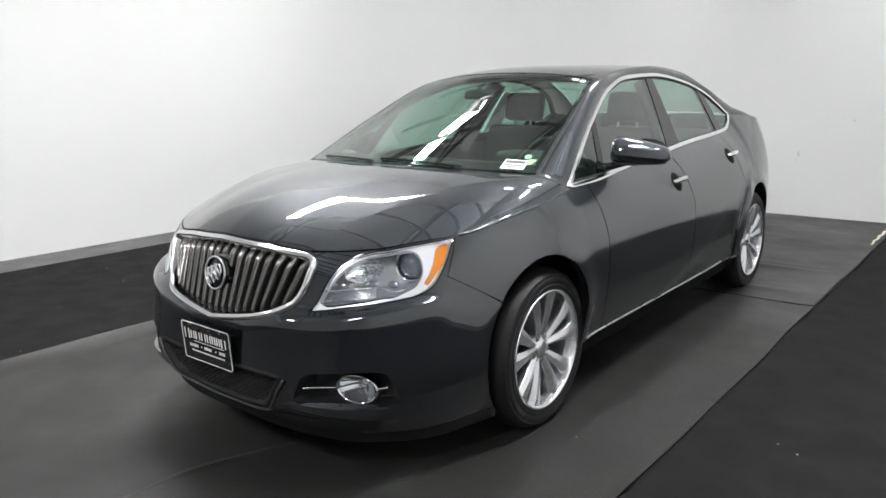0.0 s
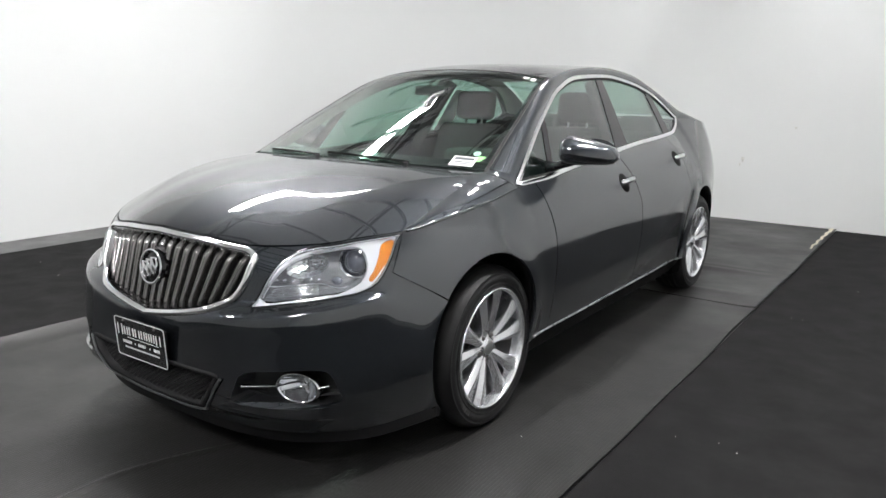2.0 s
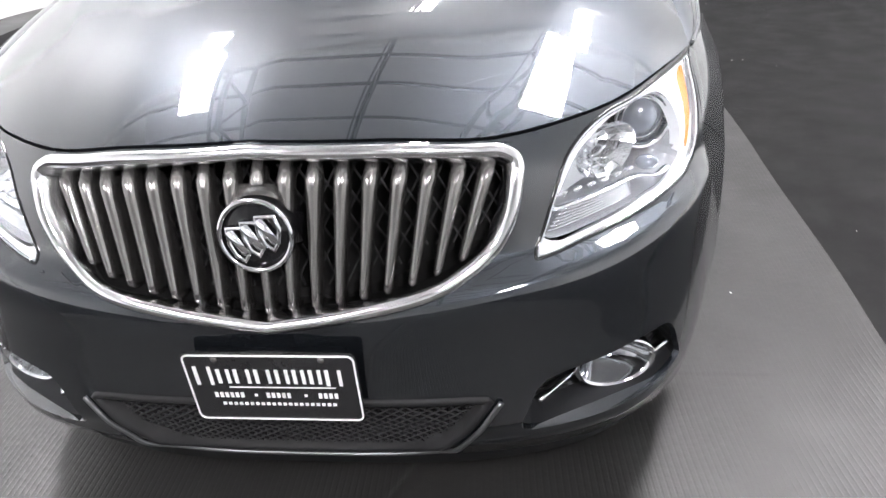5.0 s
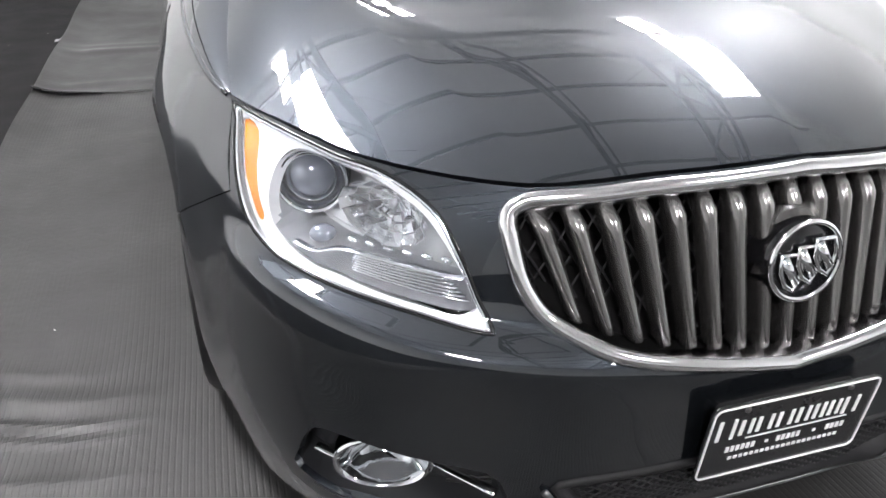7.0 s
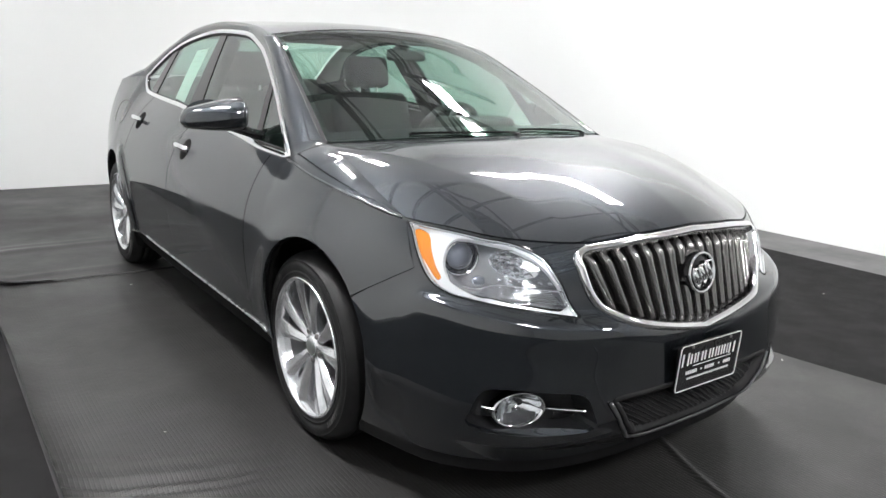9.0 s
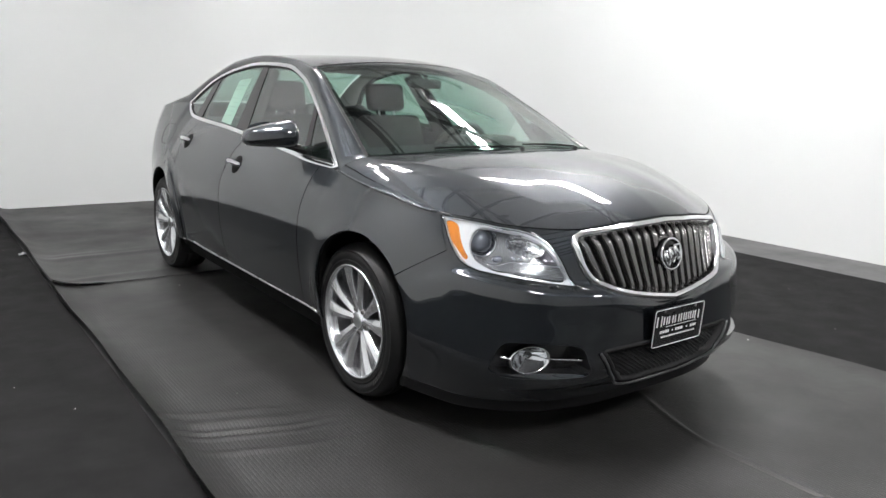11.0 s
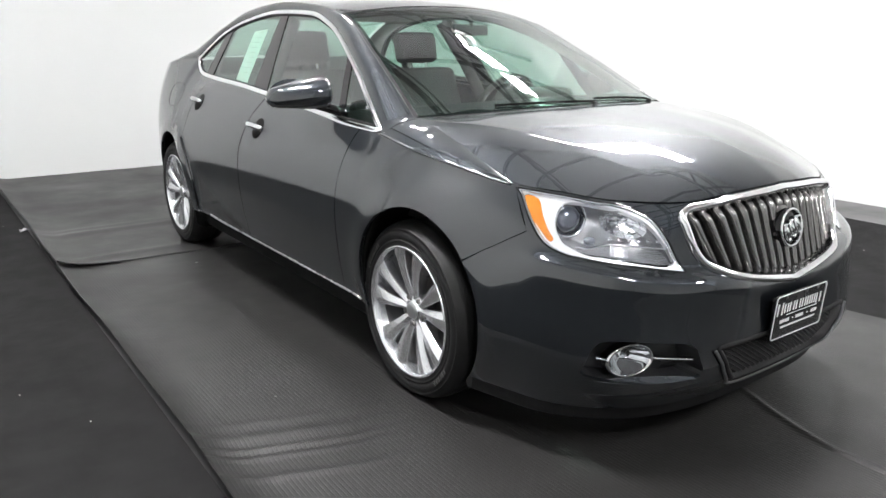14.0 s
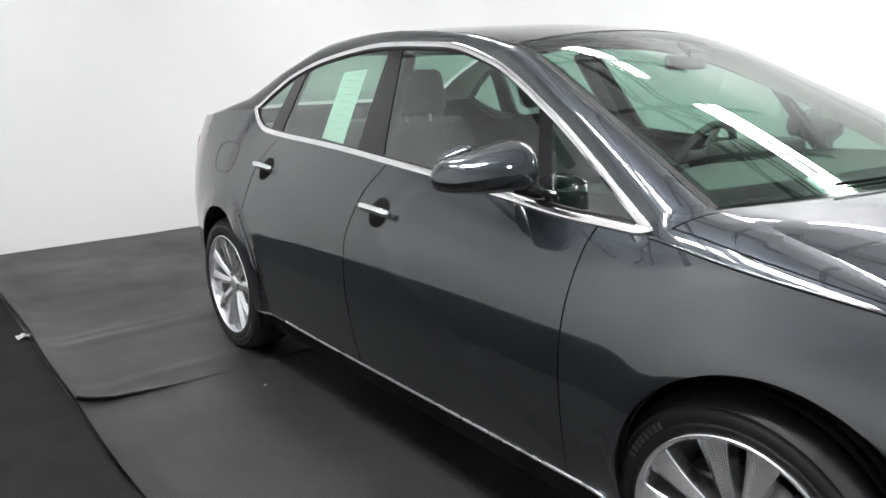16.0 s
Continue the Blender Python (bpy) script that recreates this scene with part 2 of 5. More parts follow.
RIB, RIB_DEEP = 0.0140, 0.00036
mat_sheet(FRONT + 1.5, 2.46, 0.001, "dark grey ribbed rubber mat under the car", False)
mat_sheet(2.405, BACK - 0.004, 0.007, "dark grey rubber mat with folds behind the seam", True)
TUBE = glow("fluorescent_tube", (1.0, 0.985, 0.985), 97)
TRUSS = mat("truss_steel", (0.15, 0.152, 0.155), 0.6, 0.1, vary=0.15)
LAMPZ, HIGH_LAMP, CHORD = 3.25, 4.85, 4.6
# open trusses under the ceiling: chords along the room, joists across
for ix in (-1.8, 0.05, 1.8):
    tr = tagged(new("roof_truss"), "dark steel roof truss under the ceiling", "truss", "roof trusses")
    part("top_chord", box(bmesh.new(), ix - 0.04, ix + 0.04, FRONT, BACK, CHORD - 0.06, CHORD), TRUSS, tr)
    for dx in (-0.05, 0.05):
        part("bottom_chord", box(bmesh.new(), ix + dx - 0.012, ix + dx + 0.012, FRONT, BACK, CHORD - 0.67, CHORD - 0.62), TRUSS, tr)
    for k in range(24):
        y0 = FRONT + k * 0.62
        a_, b_ = (CHORD - 0.03, CHORD - 0.63) if k % 2 else (CHORD - 0.63, CHORD - 0.03)
        part("web_bar", tube(bmesh.new(), [(ix, y0, a_), (ix, y0 + 0.62, b_)], 0.022, 6), TRUSS, tr)
for k in range(16):
    y0 = FRONT + 0.6 + k * 0.9
    tagged(solid("joist", (WALL_R, WALL_L, y0 - 0.03, y0 + 0.03, CHORD, CHORD + 0.12), TRUSS), "steel ceiling joist", "joist", "ceiling joists", "structure")
# strip lights: two pairs hang low beside the car, the rest sit between the trusses
LAMPS = [(sx, iy, LAMPZ) for sx in (-1.65, 1.65) for iy in (-3.8, 0.5)] + [(-2.75, 2.7, HIGH_LAMP), (0.15, 4.3, HIGH_LAMP), (2.75, 2.7, HIGH_LAMP)]
for ix, iy, iz in LAMPS:
    light = new("strip_light")
    tagged(light, "white twin fluorescent strip light hung on wires", "ceiling light", "strip lights")
    part("housing", box(bmesh.new(), ix - 0.15, ix + 0.15, iy - 0.64, iy + 0.64, iz + 0.015, iz + 0.08, 0.01), WALL, light)
    for dx in (-0.105, 0.105):
        part("tube", box(bmesh.new(), ix + dx - 0.062, ix + dx + 0.062, iy - 0.61, iy + 0.61, iz, iz + 0.012), TUBE, light)
    for dy in (-0.5, 0.5):
        part("wire", tube(bmesh.new(), [(ix, iy + dy, iz + 0.07), (ix, iy + dy, HIGH)], 0.003, 5), TRUSS, light)


# ---- marks and litter on floor and wall ----
EDGE = mat("pale_tape", (0.62, 0.58, 0.46), 0.6, bump=0.2, scale=80, vary=0.15, vscale=20)
SMUDGE = mat("wall_scuff", (0.60, 0.60, 0.57), 0.8, vary=0.15, vscale=40)
bm = bmesh.new()
tape = [(MAT_L - 0.055 + 0.008 * math.sin(i * 1.3), 4.62 + 1.23 * i / 24) for i in range(25)]
rows_ = [[bm.verts.new((x + d, y, mat_height(MAT_L - 0.03, y, True) + h)) for d, h in ((0, 0.010), (0.012 + 0.022 * i / 24, 0.013), (0.014 + 0.026 * i / 24, 0.006))] for i, (x, y) in enumerate(tape)]
for a, b in zip(rows_, rows_[1:]):
    for k in range(2):
        bm.faces.new((a[k], a[k + 1], b[k + 1], b[k]))
tagged(obj("floor_tape", bm, EDGE, smooth=True), "pale tape strip along the mat's rear edge", "tape")
random.seed(7)
bm = bmesh.new()
for i in range(60):
    sd = random.random() < 0.5
    x, y = (random.uniform(1.5, 3.3) if sd else random.uniform(-3.6, -1.75)), random.uniform(-3, 5)
    r = random.uniform(0.001, 0.0028)
    bmesh.ops.create_icosphere(bm, subdivisions=1, radius=r, matrix=Matrix.Translation((x, y, r * 0.4)) @ Matrix.Diagonal((1, random.uniform(0.5, 2), 0.5, 1)))
tagged(obj("lint", bm, SMUDGE), "pale specks of lint on the black carpet", "lint", kind="stuff")
SCRAP = mat("crumpled_film", (0.42, 0.42, 0.44), 0.25, coat=0.5, bump=0.6, scale=60, vary=0.2, vscale=40)
random.seed(5)
bm = bmesh.new()
grid = [[bm.verts.new((-1.668 + 0.018 * i - 0.036, 3.585 + 0.02 * j - 0.04, 0.006 + 0.016 * random.random() * (1 - abs(i - 2) / 3))) for i in range(5)] for j in range(5)]
for a, b in zip(grid, grid[1:]):
    for i in range(4):
        bm.faces.new((a[i], a[i + 1], b[i + 1], b[i]))
tagged(obj("film_scrap", bm, SCRAP), "crumpled scrap of clear film at the mat's edge", "scrap")
for x, y, r in ((-0.716, 3.885, 0.022), (-0.95, 4.102, 0.016), (-0.955, 2.147, 0.011), (-1.279, 0.266, 0.006), (1.742, 0.351, 0.006), (1.02, -0.02, 0.006), (2.591, -0.024, 0.006), (1.30, -0.51, 0.008)):
    bm = bmesh.new()
    lie = mat_height(x, y, y > 2.43) if MAT_R < x < MAT_L else 0.0
    bmesh.ops.create_icosphere(bm, subdivisions=2, radius=r, matrix=Matrix.Translation((x, y, lie + r * 0.10)) @ Matrix.Rotation(r * 900, 4, "Z") @ Matrix.Diagonal((1, 0.45, 0.14, 1)))
    tagged(obj("crumb", bm, SMUDGE, smooth=True), "pale crumb lying on the black floor covering", "crumb", "crumbs")
for x, z, w, h in ((0.385, 0.655, 0.020, 0.045), (0.36, 0.60, 0.008, 0.03), (0.87, 1.004, 0.015, 0.02)):
    bm = bmesh.new()
    vs = [bm.verts.new((x + w * math.cos(a) * (0.7 + 0.3 * math.sin(3 * a)), BACK - 0.002, z + h * math.sin(a) * (0.8 + 0.2 * math.cos(2 * a)))) for a in [2 * math.pi * i / 16 for i in range(16)]]
    top = bmesh.ops.extrude_face_region(bm, geom=[bm.faces.new(vs)])
    bmesh.ops.translate(bm, vec=(0, 0.004, 0), verts=[v for v in top["geom"] if isinstance(v, bmesh.types.BMVert)])
    tagged(obj("scuff_mark", bm, SMUDGE), "faint grey scuff on the white wall", "scuff mark", "wall scuffs", "structure")


# ---- the car's surfaces ----
# The car's nose points to -y; its front axle stands at y = 0 and its rear axle at y = 2.685.
def smooth_curve(*knots):
    """A smooth function through (t, value...) knots, without overshoot."""
    k = np.array(knots, float)
    t, v = k[:, 0], k[:, 1:]
    h = np.diff(t)[:, None]
    d = np.diff(v, axis=0) / h
    m = np.zeros_like(v)
    m[0], m[-1] = d[0], d[-1]
    for i in range(1, len(t) - 1):
        a, b = d[i - 1], d[i]
        w1, w2 = 2 * h[i] + h[i - 1], h[i] + 2 * h[i - 1]
        with np.errstate(divide="ignore", invalid="ignore"):
            m[i] = np.where(a * b > 0, (w1 + w2) / (w1 / a + w2 / b), 0)

    def f(x):
        x = min(max(x, t[0]), t[-1])
        i = min(max(int(np.searchsorted(t, x, side="right")) - 1, 0), len(t) - 2)
        hh = t[i + 1] - t[i]
        u = (x - t[i]) / hh
        r = (1 + 2 * u) * (1 - u) ** 2 * v[i] + u * (1 - u) ** 2 * hh * m[i] + u * u * (3 - 2 * u) * v[i + 1] + u * u * (u - 1) * hh * m[i + 1]
        return r if len(r) > 1 else float(r[0])

    return f


HALF, YC, NOSE, YR, TAIL, ZM = 0.905, 0.4, 1.355, 2.2, 1.58, 0.625
S_NOSE, S_TAIL = YC - NOSE, YR + TAIL


def turn_s(th):
    """The place s on the nose at an angle, 0 beside the front wheel and a quarter turn at the nose's middle."""
    w = (-1 + math.sqrt(1 + 4 * 0.5708 * th)) / (2 * 0.5708)
    return YC - NOSE * w


def O(q):
    return turn_s((YC - q) / NOSE * math.pi / 2)


S_LAMP = O(-0.145)
z_top = smooth_curve((O(-0.955), 0.843), (O(-0.75), 0.832), (O(-0.549), 0.810), (O(-0.38), 0.818), (O(-0.25), 0.838), (O(-0.145), 0.850), (-0.1, 0.884), (0.1, 0.912), (0.3, 0.938), (0.56, 0.946), (0.78, 0.965), (1.15, 0.994), (1.37, 1.009),
                     (1.77, 1.036), (2.3, 1.062), (2.46, 1.075), (2.58, 1.115), (2.66, 1.165), (2.78, 1.162), (3.0, 1.14), (3.2, 1.126), (3.45, 1.113), (3.58, 1.107), (3.68, 1.05), (3.78, 0.95))
side_x = lambda z: 0.79 - 0.55 * (z - 0.94) - 0.10 * (z - 0.94) * (z - 1.42)  # the cabin's side at a height
_delta_front = smooth_curve((O(-0.955), 0.07), (O(-0.549), 0.05), (O(-0.145), 0.02), (-0.1, 0.05), (0.1, 0.088), (0.3, 0.127))
delta = lambda s: _delta_front(s) if s < 0.3 else (1 - side_x(z_top(s)) / HALF) * (1 if s < 2.6 else max(0.6, 1 - (s - 2.6) * 0.9))
plan_p = smooth_curve((0.2, 3.7), (0.36, 3.5), (0.48, 3.2), (0.56, 3.05), (0.592, 2.98), (0.63, 2.86), (0.72, 2.7), (0.84, 2.3))
plan_y = smooth_curve((0.15, 0.925), (0.235, 0.962), (0.272, 0.986), (0.30, 0.991), (0.34, 0.999), (0.42, 0.998), (0.50, 0.9945), (0.560, 0.9890), (0.588, 0.982), (0.612, 0.970), (0.64, 0.957), (0.72, 0.949), (0.79, 0.941), (0.84, 0.928))
ARCHES = ((-0.055, 0.39, 0.337), (2.65, 0.39, 0.337))


# the bumper's crest follows the lamp's lower edge round the corner
crest_z = smooth_curve((-0.955, 0.528), (-0.86, 0.545), (-0.76, 0.575), (-0.65, 0.596), (-0.55, 0.609), (-0.45, 0.627), (-0.40, 0.636), (-0.35, 0.645), (-0.31, 0.650), (-0.27, 0.652))
crest_out = smooth_curve((-0.955, 0.003), (-0.70, 0.005), (-0.40, 0.006), (-0.33, 0.005), (-0.28, 0.0), (0.4, 0.0))


def level(s, z):
    """The height at which the nose's plan is read: upright below the crest, a shelf above it."""
    zc = crest_z(s)
    drop = (zc - 0.565) * ease((-0.22 - s) / 0.18)
    if z < zc - 0.01:
        return z - drop * ease((z - 0.36) / (zc - 0.39))
    return z - drop * (1 - ease((z - zc + 0.01) / 0.05))


def ease(t):
    t = max(0.0, min(1.0, t))
    return t * t * (3 - 2 * t)


def body(s, z):
    """A point of the car's left side: s runs from the nose's middle along the side to the tail's middle."""
    zt = z_top(s)
    if z > ZM:
        k = 1 - delta(s) * max(0, (z - ZM) / (zt - ZM)) ** 2.2
    else:
        k = 1 - 0.055 * (1 - 0.4 * ease((-0.2 - s) / 0.4)) * ((ZM - z) / 0.4) ** 2
        # the chin turns under below a crease that rises towards the wheel
        if s < -0.3:
            k -= 0.05 * ease((0.272 + 0.05 * ease((s + 0.46) / 0.2) - z) / 0.09) * ease((-0.30 - s) / 0.2)
    X, y = 1.0, s
    if s < YC:
        zl = level(s, z)
        w, p = (YC - s) / NOSE, plan_p(zl)
        th = w + 0.5708 * w * w
        c, n = max(0, math.cos(th)), math.sin(th)
        r = (c ** p + n ** p) ** (-1 / p)
        dz = z - crest_z(s)
        r *= 1 + crest_out(s) * (math.exp(-((dz / 0.022) ** 2)) if dz > 0 else math.exp(-((dz / 0.075) ** 2)))
        X = r * c
        y = YC - NOSE * r * n * (1 + (plan_y(zl) - 1) * ease((w - 0.42) / 0.36))
    elif s > YR:
        X = max(0, 1 - min(1, (s - YR) / TAIL) ** 2.9) ** (1 / 2.9)
    x = HALF * X * k
    # a scalloped step runs down the rear door ahead of the wheel
    cy, cz, cr = ARCHES[1]
    d = math.hypot(y - cy, z - cz)
    if d < 0.6 and y < cy:
        x += 0.013 * ease((0.435 - d) / 0.035) * ease((cy - y - 0.10) / 0.16)
    # the wings swell a little round the wheels
    for cy, cz, cr in ARCHES:
        d = math.hypot(y - cy, z - cz) / cr
        x += 0.012 * math.exp(-((d - 1.0) / 0.22) ** 2) * (1 if d > 1 else 1)
    return Vector((x, y, z))


def s_at(y, z):
    """The s at which the side passes y at height z."""
    lo, hi = S_NOSE, S_TAIL
    for _ in range(40):
        m = (lo + hi) / 2
        lo, hi = (m, hi) if body(m, z).y < y else (lo, m)
    return lo


def cab(y, z):
    return Vector((side_x(z), y, z))


def bez(a, b, c, d, t):
    return a * (1 - t) ** 3 + b * 3 * t * (1 - t) ** 2 + c * 3 * t * t * (1 - t) + d * t ** 3


def ridge(v):
    return min(0.96, 0.37 + 0.70 * v)


def hood_sheet(u, v):
    """The bonnet again, with its columns laid along the ridge."""
    q, r = abs(u), ridge(v)
    q = q / 0.7 * r if q < 0.7 else r + (q - 0.7) / 0.3 * (1 - r)
    return hood_pt(q if u >= 0 else -q, v)


def hood_pt(a, v):
    """The bonnet: a from -1 to 1 across, v from its front edge to the cowl."""
    sg, q = (1 if a >= 0 else -1), abs(a)
    s = S_NOSE + (S_LAMP - S_NOSE) * q
    e = body(s, z_top(s))
    c = Vector((0.70 * q, -0.06 + 0.255 * q ** 2.2, 1.035 - 0.035 * q * q))
    p1 = e + Vector((0, 1, 0.55 - 0.11 * ease((q - 0.3) / 0.5))) * 0.22
    p2 = c - Vector((0, 1, 0.16 - 0.04 * q)) * (0.3 - 0.1 * q)
    p = bez(e, p1, p2, c, v)
    # a creased ridge runs from the grille's corner to the windscreen's corner
    d = q - ridge(v)
    soft = math.sqrt(d * d + 0.0002)
    t = max(0.0, d) / max(0.15, 1 - ridge(v))
    p.z += 0.018 * math.exp(-(soft if d < 0 else 0.0141) / 0.34) * (1 - 0.4 * t - 0.6 * t * t) * ease(0.15 + v / 0.55) * ease((1 - v) / 0.6)
    # the outer front rolls down towards the lamp, the middle is crowned
    p.z -= 0.10 * q ** 5 * v * (1 - v) ** 2
    p.z += 0.068 * (1 - q ** 6) * v * (1 - v)
    p.x *= sg
    return p


rail = smooth_curve((0, 0.70, 0.195, 1.0), (1, 0.625, 0.60, 1.215), (2, 0.548, 1.0, 1.392), (3, 0.515, 1.35, 1.449), (4, 0.508, 1.75, 1.470), (5, 0.516, 2.15, 1.444), (6, 0.553, 2.5, 1.345), (7, 0.61, 2.85, 1.20), (8, 0.67, 3.08, 1.132))
spine = smooth_curve((0, -0.06, 1.035), (1, 0.45, 1.255), (2, 0.93, 1.434), (3, 1.3, 1.478), (4, 1.75, 1.489), (5, 2.2, 1.458), (6, 2.6, 1.345), (7, 2.95, 1.21), (8, 3.2, 1.15))
dlo_top = smooth_curve((0, 0.298, 0.95), (1, 0.72, 1.19), (2, 1.08, 1.347), (3, 1.35, 1.405), (4, 1.75, 1.421), (5, 2.12, 1.385), (6, 2.40, 1.312), (6.5, 2.54, 1.235), (7, 2.655, 1.168), (7.5, 2.85, 1.155), (8, 3.08, 1.132))


def canopy(a, v):
    """Windscreen (v 0 to 2), roof (2 to 5) and rear window (5 to 8), a across."""
    r, c = rail(v), spine(v)
    q = abs(a)
    f = 1 - q ** 2.2
    return Vector((a * r[0], r[1] + (c[0] - r[1]) * f, r[2] + (c[1] - r[2]) * f))


def pillar(b, v):
    """The band between the side windows and the windscreen and roof; v below 0: beside the bonnet."""
    if v < 0:
        u = 1 + v
        s = S_LAMP + (0.298 - S_LAMP) * u
        d, r = body(s, z_top(s)), hood_pt(1, u)
    else:
        y, z = dlo_top(v)
        d = cab(y, z) if v <= 7 else body(y, z_top(y))
        r = Vector(rail(v))
    p = d.lerp(r, b)
    n = (r - d).cross(Vector((0, 1, 0)))
    out = Vector((0.7, 0, 0.7))
    return p + out * (r - d).length * 0.16 * b * (1 - b) * 4 * (1 if v >= 0 else 0.55)


def grid_mesh(name, f, us, vs, material, parent, label="", mirror=False, thick=0.0):
    """A sheet of points f(u, v) with the surface's own normals."""
    verts, norms = [], []
    for v in vs:
        for u in us:
            e = 1e-3
            p = f(u, v)
            du = f(min(u + e, us[-1]), v) - f(max(u - e, us[0]), v)
            dv = f(u, min(v + e, vs[-1])) - f(u, max(v - e, vs[0]))
            n = du.cross(dv)
            if n.length < 1e-12:
                n = Vector((0, 0, 1))
            n.normalize()
            verts.append(p)
            norms.append(n)
    nu = len(us)
    faces = [(j * nu + i, j * nu + i + 1, (j + 1) * nu + i + 1, (j + 1) * nu + i) for j in range(len(vs) - 1) for i in range(nu - 1)]
    return sheet(name, verts, norms, faces, material, parent, label, mirror, thick)


CORE = Vector((0, 1.4, 0.75))


def sheet(name, verts, norms, faces, material, parent, label="", mirror=False, thick=0.0):
    """A sheet mesh from points, normals and faces, turned outwards, with a folded edge."""
    if mirror:
        verts = [Vector((-p.x, p.y, p.z)) for p in verts]
        norms = [Vector((-n.x, n.y, n.z)) for n in norms]
        faces = [f[::-1] for f in faces]
    tot = sum(n.dot(p - CORE) for p, n in zip(verts, norms))
    if tot < 0:
        norms = [-n for n in norms]
    f0 = [f for f in faces]
    chk = 0.0
    for f in f0[:: max(1, len(f0) // 50)]:
        a, b, c = verts[f[0]], verts[f[1]], verts[f[2]]
        chk += (b - a).cross(c - a).dot(norms[f[0]])
    if chk < 0:
        f0 = [f[::-1] for f in f0]
    allv, alln, allf = list(verts), [], list(f0)
    for f in f0:
        alln += [norms[i] for i in f]
    if thick:
        count = {}
        for f in f0:
            for a, b in zip(f, f[1:] + f[:1]):
                count[(a, b)] = 1
        inner = {}
        for a, b in list(count):
            if (b, a) in count:
                continue
            for i in (a, b):
                if i not in inner:
                    inner[i] = len(allv)
                    allv.append(verts[i] - norms[i] * thick)
            q = (b, a, inner[a], inner[b])
            allf.append(q)
            n = (allv[q[1]] - allv[q[0]]).cross(allv[q[2]] - allv[q[0]])
            n = n.normalized() if n.length > 1e-12 else Vector((0, 0, 1))
            alln += [n] * 4
    me = bpy.data.meshes.new(name)
    me.from_pydata([tuple(p) for p in allv], [], allf)
    me.polygons.foreach_set("use_smooth", [True] * len(me.polygons))
    me.normals_split_custom_set([tuple(n) for n in alln])
    me.materials.append(material)
    ob = new(name, me)
    ob.parent = parent
    return tagged(ob, label)


from mathutils.geometry import delaunay_2d_cdt


def dense(loop, step):
    out = []
    for (x0, y0), (x1, y1) in zip(loop, loop[1:] + loop[:1]):
        n = max(1, int(math.ceil(math.hypot(x1 - x0, y1 - y0) / step)))
        out += [(x0 + (x1 - x0) * i / n, y0 + (y1 - y0) * i / n) for i in range(n)]
    return out


def inside(p, loop):
    x, y = p
    hit = False
    for (x0, y0), (x1, y1) in zip(loop, loop[1:] + loop[:1]):
        if (y0 > y) != (y1 > y) and x < (x1 - x0) * (y - y0) / (y1 - y0) + x0:
            hit = not hit
    return hit


def cut_sheet(name, f, outline, holes, material, parent, label="", step=0.03, mirror=False, thick=0.012, lift=0.0, extra=()):
    """The piece of the surface f that an outline cuts out of it, less its holes; extra: points along its creases."""
    loops = [dense(outline, step * 0.7)] + [dense(h, step * 0.5) for h in holes]
    pts, edges = [], []
    for lp in loops:
        b = len(pts)
        pts += lp
        edges += [(b + i, b + (i + 1) % len(lp)) for i in range(len(lp))]
    rim = np.array(pts)
    for x, y in extra:
        if np.min(np.hypot(rim[:, 0] - x, rim[:, 1] - y)) > 0.005 and inside((x, y), loops[0]) and not any(inside((x, y), h) for h in loops[1:]):
            pts.append((x, y))
    edge_pts = np.array(pts)
    xs, ys = [p[0] for p in loops[0]], [p[1] for p in loops[0]]
    row, y = 0, min(ys) + step / 2
    while y < max(ys):
        x = min(xs) + (step / 2 if row % 2 else step)
        while x < max(xs):
            if np.min(np.hypot(edge_pts[:, 0] - x, edge_pts[:, 1] - y)) > step * 0.45 and inside((x, y), loops[0]) and not any(inside((x, y), h) for h in loops[1:]):
                pts.append((x, y))
            x += step
        y += step * 0.87
        row += 1
    vo, _, fo, *_ = delaunay_2d_cdt([Vector(p) for p in pts], edges, [], 1, 1e-6)
    keep = []
    for t in fo:
        c = (sum(vo[i].x for i in t) / len(t), sum(vo[i].y for i in t) / len(t))
        if inside(c, loops[0]) and not any(inside(c, h) for h in loops[1:]):
            keep.append(tuple(t))
    used = sorted({i for t in keep for i in t})
    at = {i: k for k, i in enumerate(used)}
    verts, norms = [], []
    for i in used:
        x, y = vo[i]
        e = 1e-3
        n = (f(x + e, y) - f(x - e, y)).cross(f(x, y + e) - f(x, y - e))
        n = n.normalized() if n.length > 1e-12 else Vector((0, -1, 0))
        p = f(x, y)
        if n.dot(p - CORE) < 0:
            n = -n
        verts.append(p + n * lift)
        norms.append(n)
    return sheet(name, verts, norms, [tuple(at[i] for i in t) for t in keep], material, parent, label, mirror, thick)


def lin(a, b, n):
    return [a + (b - a) * i / (n - 1) for i in range(n)]

# ---- the car ----
car = tagged(new("car"), "dark grey metallic sedan with chrome trim parked on the rubber mat", "car")
AMBER = mat("amber_reflector", (0.68, 0.22, 0.018), 0.25, coat=0.8, bump=0.4, scale=150, vary=0.1, vscale=30)
LAMPSILVER = mat("lamp_reflector", (0.92, 0.93, 0.95), 0.10, 1.0, bump=0.15, scale=60)
LAMPGREY = mat("lamp_housing", (0.70, 0.71, 0.74), 0.24, 0.7, bump=0.1, scale=90)
LENSBALL = mat("projector_lens", (0.26, 0.28, 0.33), 0.05, 0.55, coat=1.0, vary=0.2, vscale=20)
DARKCHROME = mat("dark_chrome", (0.22, 0.225, 0.26), 0.12, 1.0, vary=0.1, vscale=30)
BEZEL = mat("silver_bezel", (0.88, 0.89, 0.91), 0.32, 0.35, coat=0.4, bump=0.05, scale=60)
